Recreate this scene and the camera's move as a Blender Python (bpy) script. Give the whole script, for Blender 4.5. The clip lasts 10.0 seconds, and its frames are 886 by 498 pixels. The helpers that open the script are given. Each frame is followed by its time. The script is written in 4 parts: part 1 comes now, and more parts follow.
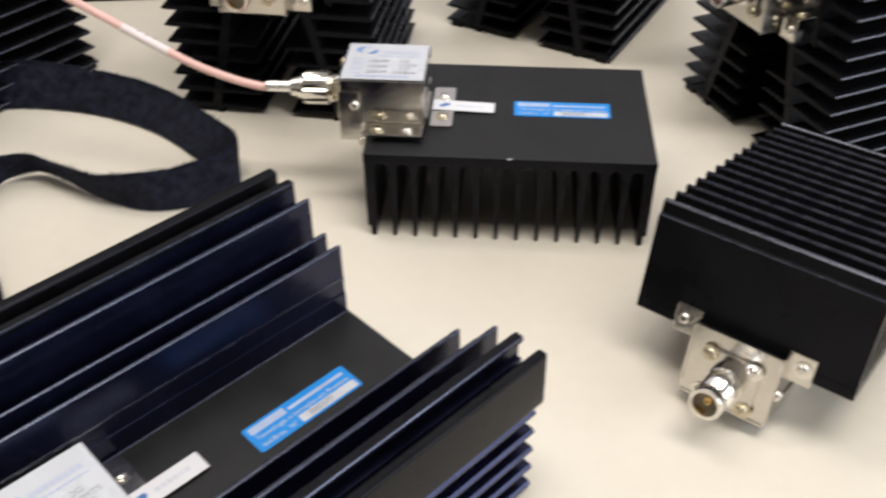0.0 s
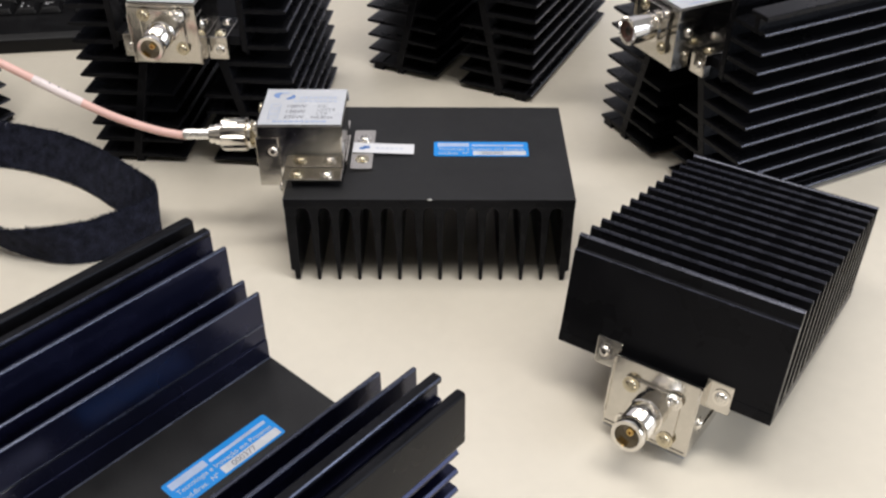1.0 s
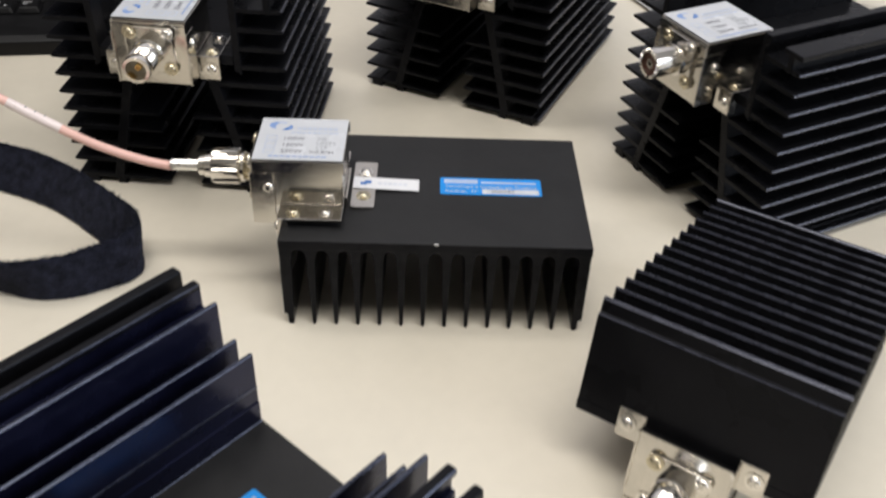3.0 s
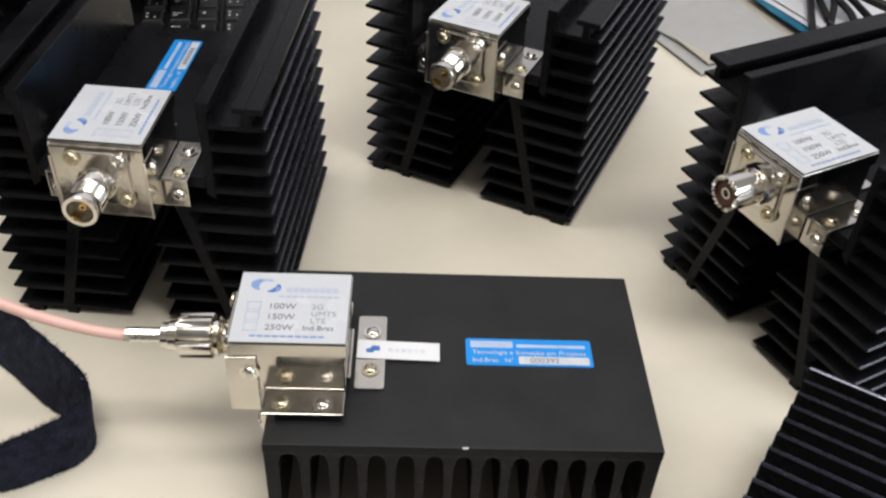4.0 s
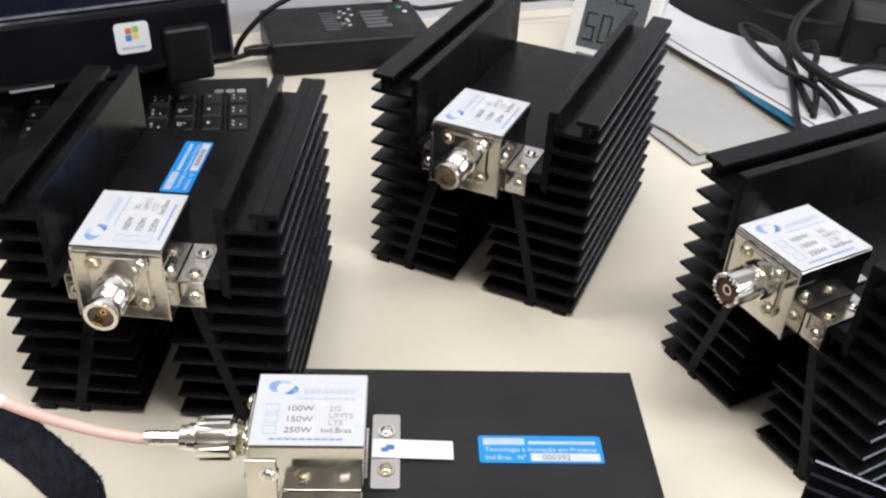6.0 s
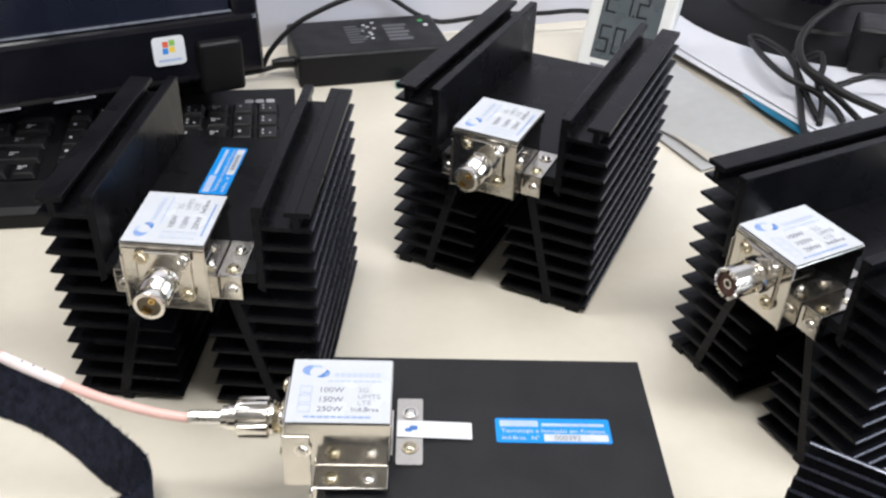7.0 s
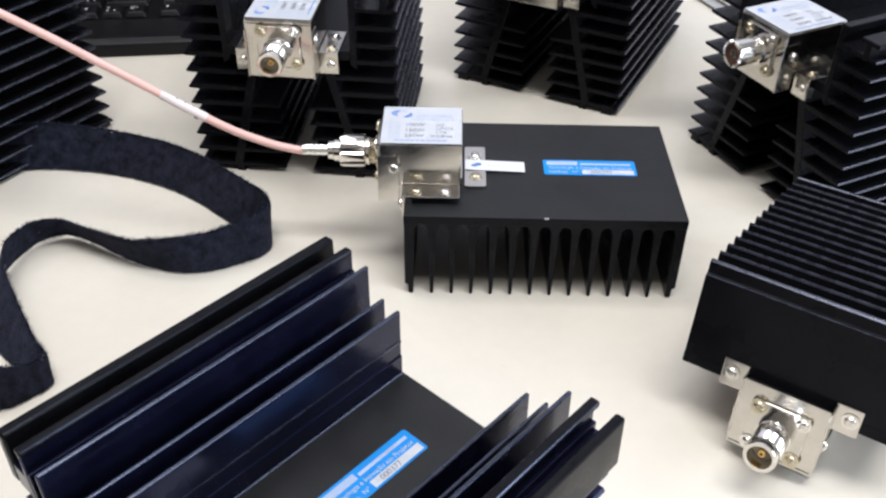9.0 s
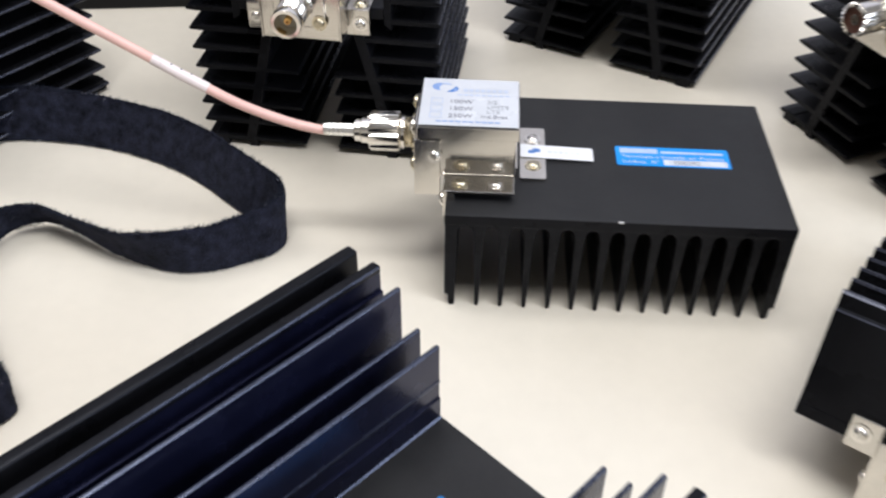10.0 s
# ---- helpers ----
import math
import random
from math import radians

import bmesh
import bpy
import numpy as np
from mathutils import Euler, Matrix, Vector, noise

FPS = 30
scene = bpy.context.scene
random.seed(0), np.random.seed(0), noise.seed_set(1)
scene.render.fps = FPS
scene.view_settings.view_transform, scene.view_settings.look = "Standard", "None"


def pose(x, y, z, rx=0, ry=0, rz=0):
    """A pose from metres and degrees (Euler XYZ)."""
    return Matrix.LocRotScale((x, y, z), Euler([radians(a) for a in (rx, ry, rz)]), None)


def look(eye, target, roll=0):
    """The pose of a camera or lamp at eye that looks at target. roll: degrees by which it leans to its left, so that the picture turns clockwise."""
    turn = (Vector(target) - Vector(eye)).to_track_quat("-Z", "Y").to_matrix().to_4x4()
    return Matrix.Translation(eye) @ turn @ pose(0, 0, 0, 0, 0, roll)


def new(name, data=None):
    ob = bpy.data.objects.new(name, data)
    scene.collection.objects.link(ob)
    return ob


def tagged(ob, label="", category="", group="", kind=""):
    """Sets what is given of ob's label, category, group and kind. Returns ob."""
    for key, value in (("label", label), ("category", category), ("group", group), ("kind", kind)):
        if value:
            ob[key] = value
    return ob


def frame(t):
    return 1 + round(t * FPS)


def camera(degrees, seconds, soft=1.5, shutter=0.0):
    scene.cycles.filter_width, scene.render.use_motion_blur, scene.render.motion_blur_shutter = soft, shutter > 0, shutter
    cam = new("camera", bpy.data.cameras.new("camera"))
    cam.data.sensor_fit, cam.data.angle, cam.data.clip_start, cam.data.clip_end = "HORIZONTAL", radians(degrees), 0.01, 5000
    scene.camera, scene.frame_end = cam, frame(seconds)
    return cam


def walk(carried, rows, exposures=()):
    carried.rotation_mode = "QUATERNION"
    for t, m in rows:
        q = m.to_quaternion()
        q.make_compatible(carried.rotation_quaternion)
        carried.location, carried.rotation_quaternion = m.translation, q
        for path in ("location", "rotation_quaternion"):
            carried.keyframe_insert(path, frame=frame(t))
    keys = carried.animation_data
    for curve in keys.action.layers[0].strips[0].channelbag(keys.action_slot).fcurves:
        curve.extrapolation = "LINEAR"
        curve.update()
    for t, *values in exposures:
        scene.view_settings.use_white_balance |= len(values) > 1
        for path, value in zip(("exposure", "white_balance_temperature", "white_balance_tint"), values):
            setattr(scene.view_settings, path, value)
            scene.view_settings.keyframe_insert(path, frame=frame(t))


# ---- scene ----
cam = camera(49.95, 10.0, soft=2.3, shutter=0.5)
PATH = [
    (0, (0.0733, -0.4023, 0.3235), (0.0116, 0.3681, -0.3111), -0.47),
    (0.5, (0.0842, -0.4010, 0.3234), (0.0808, 0.3848, -0.2952), 0.60),
    (1, (0.0843, -0.4018, 0.3250), (0.0799, 0.3959, -0.2780), -0.02),
    (1.5, (0.0804, -0.4114, 0.3289), (0.0883, 0.3953, -0.2620), 0.61),
    (2, (0.0774, -0.4124, 0.3276), (0.0857, 0.3841, -0.2769), 0.65),
    (3.5, (0.0624, -0.2872, 0.3284), (0.0874, 0.4933, -0.2963), 3.20),
    (4, (0.0528, -0.2231, 0.3344), (0.0874, 0.5448, -0.3053), 3.18),
    (4.5, (0.0506, -0.2171, 0.3338), (0.0903, 0.5720, -0.2791), 3.32),
    (5, (0.0475, -0.2169, 0.3381), (0.0923, 0.5821, -0.2615), 3.15),
    (5.5, (0.0428, -0.2201, 0.3431), (0.0960, 0.5867, -0.2453), 3.28),
    (7, (0.0387, -0.2556, 0.3629), (0.0685, 0.5661, -0.2063), 2.34),
    (7.5, (0.0314, -0.2980, 0.3653), (0.0542, 0.5223, -0.2062), 2.07),
    (8, (0.0180, -0.3655, 0.3464), (0.0481, 0.4509, -0.2304), 2.60),
    (8.5, (0.0218, -0.4003, 0.3458), (0.0350, 0.4013, -0.2519), 2.58),
    (9, (0.0249, -0.4040, 0.3447), (0.0177, 0.3862, -0.2681), 0.81),
    (9.5, (0.0168, -0.3785, 0.3312), (0.0107, 0.3966, -0.3006), 1.07),
    (10, (0.0154, -0.3172, 0.3059), (-0.0223, 0.4410, -0.3449), 0.70),
]
EXPOSURES = [(0, -0.28, 6350, 12), (0.7, -0.40, 6280, 12), (2, -0.44, 6150, 12), (3.5, -0.44, 6350, 10), (4.0, -0.34, 6320, 10), (4.5, -0.12, 6280, 10), (5.5, -0.03, 6240, 10), (7.5, 0.05, 5880, 10), (8.5, -0.04, 5720, 12), (10, -0.11, 5860, 12)]
walk(cam, [(t, look(eye, target, roll)) for t, eye, target, roll in PATH], EXPOSURES)

# ---- world and light ----
world = bpy.data.worlds.new("room_air")
scene.world = world
world.use_nodes = True
world.node_tree.nodes["Background"].inputs[0].default_value = (0.80, 0.90, 1.0, 1)
world.node_tree.nodes["Background"].inputs[1].default_value = 0.4


def area_lamp(name, m, sx, sy, power, colour):
    data = bpy.data.lights.new(name, "AREA")
    data.shape, data.size, data.size_y, data.energy, data.color = "RECTANGLE", sx, sy, power, colour
    ob = new(name, data)
    ob.matrix_world = m
    return ob


area_lamp("ceiling_lamp", look((0.30, -0.45, 2.0), (0.30, -0.45, 0.0)), 1.3, 0.40, 36, (1.0, 0.95, 0.87))
area_lamp("ceiling_lamp", look((-0.75, 0.25, 2.0), (-0.75, 0.25, 0.0)), 1.3, 0.35, 16, (1.0, 0.95, 0.87))
area_lamp("window_daylight", look((2.38, -1.05, 1.05), (0.1, -0.1, 0.1)), 1.5, 1.3, 47, (0.88, 0.93, 1.0))


# ---- materials ----
def nodes_of(name):
    m = bpy.data.materials.new(name)
    m.use_nodes = True
    t = m.node_tree
    return m, t, t.nodes["Principled BSDF"]


def surface(name, colour, rough, metal=0.0, vary=0.15, scale=60.0, bump=0.0, bump_scale=400.0, rough_vary=0.08, spec=0.5, stretch=(1, 1, 1), tint=(1, 1, 1)):
    """A procedural surface: colour mottled at two scales, uneven gloss and a fine relief."""
    m, t, b = nodes_of(name)
    link = t.links.new
    co = t.nodes.new("ShaderNodeTexCoord")
    mp = t.nodes.new("ShaderNodeMapping")
    mp.inputs["Scale"].default_value = stretch
    link(co.outputs["Object"], mp.inputs["Vector"])
    big, fine = t.nodes.new("ShaderNodeTexNoise"), t.nodes.new("ShaderNodeTexNoise")
    big.inputs["Scale"].default_value, fine.inputs["Scale"].default_value = scale, scale * 9
    big.inputs["Detail"].default_value, fine.inputs["Detail"].default_value = 4, 3
    for n in (big, fine):
        link(mp.outputs["Vector"], n.inputs["Vector"])
    add = t.nodes.new("ShaderNodeMath")
    add.operation = "MULTIPLY_ADD"
    add.inputs[1].default_value = 0.4
    link(fine.outputs["Fac"], add.inputs[0])
    link(big.outputs["Fac"], add.inputs[2])
    ramp = t.nodes.new("ShaderNodeMapRange")
    ramp.inputs["From Min"].default_value, ramp.inputs["From Max"].default_value = 0.45, 0.95
    ramp.inputs["To Min"].default_value, ramp.inputs["To Max"].default_value = 1 - vary, 1 + vary
    link(add.outputs[0], ramp.inputs["Value"])
    mix = t.nodes.new("ShaderNodeVectorMath")
    mix.operation = "SCALE"
    mix.inputs[0].default_value = colour
    link(ramp.outputs["Result"], mix.inputs["Scale"])
    link(mix.outputs["Vector"], b.inputs["Base Color"])
    r2 = t.nodes.new("ShaderNodeMapRange")
    r2.inputs["From Min"].default_value, r2.inputs["From Max"].default_value = 0.3, 0.7
    r2.inputs["To Min"].default_value, r2.inputs["To Max"].default_value = max(rough - rough_vary, 0.02), rough + rough_vary
    link(big.outputs["Fac"], r2.inputs["Value"])
    link(r2.outputs["Result"], b.inputs["Roughness"])
    b.inputs["Metallic"].default_value = metal
    b.inputs["Specular IOR Level"].default_value = spec
    b.inputs["Specular Tint"].default_value = (*tint, 1)
    if bump:
        bn = t.nodes.new("ShaderNodeTexNoise")
        bn.inputs["Scale"].default_value, bn.inputs["Detail"].default_value = bump_scale, 3
        link(mp.outputs["Vector"], bn.inputs["Vector"])
        bp = t.nodes.new("ShaderNodeBump")
        bp.inputs["Strength"].default_value, bp.inputs["Distance"].default_value = bump, 0.001
        link(bn.outputs["Fac"], bp.inputs["Height"])
        link(bp.outputs["Normal"], b.inputs["Normal"])
    return m


ANODISED = surface("black_anodised_aluminium", (0.006, 0.006, 0.007), 0.30, vary=0.35, scale=40, bump=0.05, bump_scale=900, spec=0.12, tint=(0.85, 0.88, 1.0))
ANODISED_BLUE = surface("blue_black_anodised_aluminium", (0.0045, 0.005, 0.014), 0.24, vary=0.35, scale=40, bump=0.04, bump_scale=900, spec=0.50, tint=(0.52, 0.57, 1.0))
# Lighter, glossier edge copies of the anodised black: highlights put into the material.
GLINT_EDGE = surface("anodised_edge_painted_glint", (0.012, 0.013, 0.020), 0.28, vary=0.4, scale=120, bump=0.04, bump_scale=900, spec=0.95, tint=(0.80, 0.83, 1.0))
STRONG_GLINT_EDGE = surface("anodised_edge_strong_painted_glint", (0.014, 0.016, 0.026), 0.26, vary=0.4, scale=120, bump=0.04, bump_scale=900, spec=1.0, tint=(0.70, 0.76, 1.0))
STRONG_GLINT_EDGE.node_tree.nodes["Principled BSDF"].inputs["IOR"].default_value = 1.5
ANODISED_MATT = surface("matt_black_anodised", (0.012, 0.012, 0.0128), 0.50, vary=0.3, scale=50, bump=0.10, bump_scale=1200, spec=0.32)
NICKEL = surface("nickel_plated_steel", (0.64, 0.61, 0.56), 0.15, metal=1.0, vary=0.10, scale=90, bump=0.03, bump_scale=300, rough_vary=0.06)
SILVER = surface("bright_silver_plating", (0.86, 0.85, 0.82), 0.30, metal=1.0, vary=0.06, scale=160)
CHROME = surface("bright_nickel_brass", (0.80, 0.77, 0.72), 0.14, metal=1.0, vary=0.08, scale=160, rough_vary=0.06)
ZINC = surface("yellow_zinc_screw", (0.62, 0.56, 0.42), 0.24, metal=1.0, vary=0.15, scale=200)
BRASS = surface("brass_contact", (0.75, 0.52, 0.2), 0.25, metal=1.0)
DIELECTRIC = surface("white_dielectric", (0.55, 0.5, 0.4), 0.5)
BAKELITE = surface("brown_bakelite", (0.10, 0.03, 0.015), 0.4)
HOLE = surface("dark_recess", (0.01, 0.01, 0.01), 0.7)
TABLETOP = surface("cream_laminate", (0.72, 0.665, 0.56), 0.38, vary=0.04, scale=14, bump=0.03, bump_scale=600, spec=0.4)
STRIP_WHITE = surface("white_strip_paper", (0.72, 0.72, 0.74), 0.4, vary=0.03, scale=60)
LABEL_WHITE = surface("white_paper_label", (0.55, 0.565, 0.60), 0.24, vary=0.03, scale=60)
LABEL_BLUE = surface("blue_foil_sticker", (0.004, 0.235, 0.68), 0.38, vary=0.08, scale=80)
INK_BLUE = surface("blue_ink", (0.06, 0.17, 0.45), 0.5)
INK_PALE = surface("pale_blue_ink", (0.38, 0.46, 0.64), 0.5)
INK_GREY = surface("grey_ink", (0.16, 0.16, 0.19), 0.5)
INK_MID = surface("mid_blue_ink", (0.20, 0.30, 0.55), 0.5)
INK_FAINT2 = surface("faint_blue_ink", (0.44, 0.49, 0.60), 0.5)
INK_FAINT = surface("faint_ink", (0.58, 0.60, 0.66), 0.5)
INK_SOFT = surface("soft_grey_ink", (0.30, 0.31, 0.34), 0.5)
FUZZ = surface("loose_strap_fibre", (0.020, 0.023, 0.036), 0.9, vary=0.6, scale=90, spec=0.1)
LINT = surface("pale_lint", (0.50, 0.50, 0.55), 0.9)
STRAP = surface("black_hook_and_loop", (0.012, 0.013, 0.022), 0.95, vary=0.95, scale=190, bump=1.0, bump_scale=900, spec=0.1)
PINK = surface("salmon_cable_jacket", (0.74, 0.46, 0.40), 0.38, vary=0.06, scale=60)
CLEAR_TAPE = surface("white_heat_shrink", (0.76, 0.66, 0.64), 0.3, vary=0.06)


STRAP.node_tree.nodes["Principled BSDF"].inputs["Sheen Weight"].default_value = 0.08
STRAP.node_tree.nodes["Principled BSDF"].inputs["Sheen Tint"].default_value = (0.5, 0.55, 0.8, 1)


# ---- mesh helpers ----
def mesh_of(bm, mat, name):
    me = bpy.data.meshes.new(name)
    bmesh.ops.recalc_face_normals(bm, faces=bm.faces[:])
    bm.to_mesh(me)
    bm.free()
    for m in (mat if isinstance(mat, (list, tuple)) else (mat,)):
        me.materials.append(m)
    return me


def part(name, bm, mat, parent, label="", m=None, smooth=False):
    me = bm if isinstance(bm, bpy.types.Mesh) else mesh_of(bm, mat, name)
    if smooth:
        for p in me.polygons:
            p.use_smooth = True
        me.set_sharp_from_angle(angle=radians(35))
    ob = new(name, me)
    ob.parent = parent
    if m is not None:
        ob.matrix_basis = m
    if label:
        ob["label"] = label
    return ob


def thing(name, m, label, category, group="", kind=""):
    ob = new(name)
    ob.empty_display_size = 0.01
    ob.matrix_basis = m
    return tagged(ob, label, category, group, kind)


def bevel(bm, w, seg=2, angle=30):
    bmesh.ops.recalc_face_normals(bm, faces=bm.faces[:])
    bm.normal_update()
    es = [e for e in bm.edges if len(e.link_faces) == 2 and e.calc_face_angle(0) > radians(angle)]
    bmesh.ops.bevel(bm, geom=es, offset=w, segments=seg, affect="EDGES", profile=0.6, clamp_overlap=True)
    return bm


def brick_bm(x0, x1, y0, y1, z0, z1, w=0.0, seg=2):
    bm = bmesh.new()
    bmesh.ops.create_cube(bm, size=1)
    for v in bm.verts:
        v.co = Vector(((x0 + x1) / 2 + v.co.x * (x1 - x0), (y0 + y1) / 2 + v.co.y * (y1 - y0), (z0 + z1) / 2 + v.co.z * (z1 - z0)))
    return bevel(bm, w, seg) if w else bm


def mark_edges(bm, test):
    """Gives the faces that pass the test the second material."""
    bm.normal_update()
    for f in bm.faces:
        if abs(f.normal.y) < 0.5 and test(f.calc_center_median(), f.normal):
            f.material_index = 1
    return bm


def extrude_xz(points, y0, y1, w=0.0, seg=1):
    """A prism: a closed outline in x and z, drawn out from y0 to y1."""
    bm = bmesh.new()
    a = [bm.verts.new((x, y0, z)) for x, z in points]
    b = [bm.verts.new((x, y1, z)) for x, z in points]
    bm.faces.new(a)
    bm.faces.new(b[::-1])
    n = len(a)
    for i in range(n):
        bm.faces.new((a[i], b[i], b[(i + 1) % n], a[(i + 1) % n]))
    return bevel(bm, w, seg) if w else bm


def lathe(profile, n=32, axis="Y"):
    """A body of revolution from (radius, along) pairs; along runs with the axis."""
    bm = bmesh.new()
    rings = []
    for r, h in profile:
        ring = []
        for i in range(n):
            a = 2 * math.pi * i / n
            c, s = r * math.cos(a), r * math.sin(a)
            ring.append(bm.verts.new({"Y": (c, h, s), "Z": (c, s, h), "X": (h, c, s)}[axis]))
        rings.append(ring)
    for p, q in zip(rings, rings[1:]):
        for i in range(n):
            bm.faces.new((p[i], p[(i + 1) % n], q[(i + 1) % n], q[i]))
    bm.faces.new(rings[0])
    bm.faces.new(rings[-1])
    return bm


def sheet(x0, x1, y0, y1, z, thick=0.0002):
    return brick_bm(x0, x1, y0, y1, z, z + thick)


def rounded_sheet(x0, x1, y0, y1, z, r, thick=0.0002, n=5):
    bm = bmesh.new()
    pts = []
    for cx, cy, a0 in ((x1 - r, y1 - r, 0), (x0 + r, y1 - r, 90), (x0 + r, y0 + r, 180), (x1 - r, y0 + r, 270)):
        for i in range(n + 1):
            a = radians(a0 + 90 * i / n)
            pts.append((cx + r * math.cos(a), cy + r * math.sin(a)))
    lo = [bm.verts.new((x, y, z)) for x, y in pts]
    hi = [bm.verts.new((x, y, z + thick)) for x, y in pts]
    bm.faces.new(lo[::-1])
    bm.faces.new(hi)
    for i in range(len(pts)):
        k = (i + 1) % len(pts)
        bm.faces.new((lo[i], lo[k], hi[k], hi[i]))
    return bm


def lettering(name, text, size, m, mat, parent, align="LEFT", label=""):
    cu = bpy.data.curves.new(name, "FONT")
    cu.body, cu.size, cu.align_x, cu.extrude = text, size, align, 0.00005
    ob = bpy.data.objects.new(name, cu)
    scene.collection.objects.link(ob)
    me = bpy.data.meshes.new_from_object(ob.evaluated_get(bpy.context.evaluated_depsgraph_get()))
    bpy.data.objects.remove(ob)
    me.materials.clear()
    me.materials.append(mat)
    return part(name, me, mat, parent, label, m)


# ---- shared small meshes ----
def screw_mesh(mat, name, r=0.0026, h=0.0018):
    bm = lathe([(r * 1.02, 0), (r, h * 0.45), (r * 0.8, h * 0.85), (r * 0.45, h), (r * 0.4, h), (r * 0.38, h * 0.55)], 16, "Z")
    washer = lathe([(r * 1.45, -0.0001), (r * 1.45, 0.0005), (r * 1.0, 0.0005), (r * 1.0, 0.0002)], 16, "Z")
    me = bpy.data.meshes.new("w")
    washer.to_mesh(me)
    washer.free()
    bm.from_mesh(me)
    for a in (0, 90):
        bar = brick_bm(-r * 0.55, r * 0.55, -r * 0.12, r * 0.12, h * 0.9, h * 1.02)
        bmesh.ops.rotate(bar, verts=bar.verts[:], cent=(0, 0, 0), matrix=Matrix.Rotation(radians(a + 20), 3, "Z"))
        me2 = bpy.data.meshes.new("b")
        bar.to_mesh(me2)
        bar.free()
        bm.from_mesh(me2)
    out = mesh_of(bm, mat, name)
    for p in out.polygons:
        p.use_smooth = True
    out.set_sharp_from_angle(angle=radians(40))
    return out


SCREW = screw_mesh(CHROME, "screw")
SCREW_YELLOW = screw_mesh(ZINC, "zinc_screw")

BOX_W, BOX_L, BOX_H = 0.039, 0.0435, 0.0260
CONN_Z = 0.0102


def n_socket(parent):
    """A female N connector on its square flange, facing -y, centred on the box's front."""
    m = pose(0, 0, CONN_Z)
    fl = part("connector_flange", brick_bm(-0.0127, 0.0127, -0.0022, 0.0006, -0.0127, 0.0127, 0.0006), NICKEL, parent, "square nickel connector flange", m)
    barrel = [(0.0080, -0.002), (0.0080, -0.0060), (0.0074, -0.0066), (0.0072, -0.0125), (0.0069, -0.0130)]
    y = -0.0130
    for _ in range(5):
        barrel += [(0.0073, y - 0.0005), (0.0069, y - 0.0011)]
        y -= 0.0013
    barrel += [(0.0073, y - 0.0006), (0.0073, y - 0.0048), (0.0070, y - 0.0054), (0.0054, y - 0.0054), (0.0051, y - 0.0040), (0.0051, -0.012)]
    part("threaded_barrel", lathe(barrel, 40), CHROME, parent, "bright threaded connector barrel", m, True)
    part("insulator", lathe([(0.0050, -0.0150), (0.0050, -0.0175), (0.002, -0.0175), (0.002, -0.0165)], 24), DIELECTRIC, parent, "", m, True)
    part("contact_pin", lathe([(0.0018, -0.012), (0.0018, -0.0215), (0.0014, -0.022), (0.0008, -0.022), (0.0008, -0.019)], 14), BRASS, parent, "gold centre contact", m, True)
    flange_screws(parent)


def flange_screws(parent):
    for x in (-1, 1):
        for z in (-1, 1):
            part("flange_screw", SCREW if x * z > 0 else SCREW_YELLOW, None, parent, "", pose(x * 0.0098, -0.0023, CONN_Z + z * 0.0098, 90))


def uhf_socket(parent):
    """A female UHF connector with a notched rim and a brown insulator."""
    m = pose(0, 0, CONN_Z)
    part("connector_flange", brick_bm(-0.0127, 0.0127, -0.0022, 0.0006, -0.0127, 0.0127, 0.0006), NICKEL, parent, "square nickel connector flange", m)
    bm = lathe([(0.0092, -0.002), (0.0092, -0.004), (0.0078, -0.0045), (0.0078, -0.007), (0.0080, -0.0072), (0.0080, -0.0205), (0.0076, -0.021), (0.0062, -0.021), (0.0062, -0.012)], 44)
    for v in bm.verts:
        if v.co.y < -0.0204:
            k = round(math.atan2(v.co.z, v.co.x) / (2 * math.pi) * 44)
            if k % 2 and math.hypot(v.co.x, v.co.z) > 0.006:
                v.co.y += 0.0012
    part("threaded_barrel", bm, CHROME, parent, "bright barrel with a notched rim", m, True)
    part("insulator", lathe([(0.0061, -0.012), (0.0061, -0.0190), (0.0026, -0.0190), (0.0026, -0.015)], 24), BAKELITE, parent, "brown insulator", m, True)
    part("contact_pin", lathe([(0.0025, -0.013), (0.0025, -0.0196), (0.0018, -0.0196), (0.0018, -0.015)], 14), CHROME, parent, "", m, True)
    flange_screws(parent)


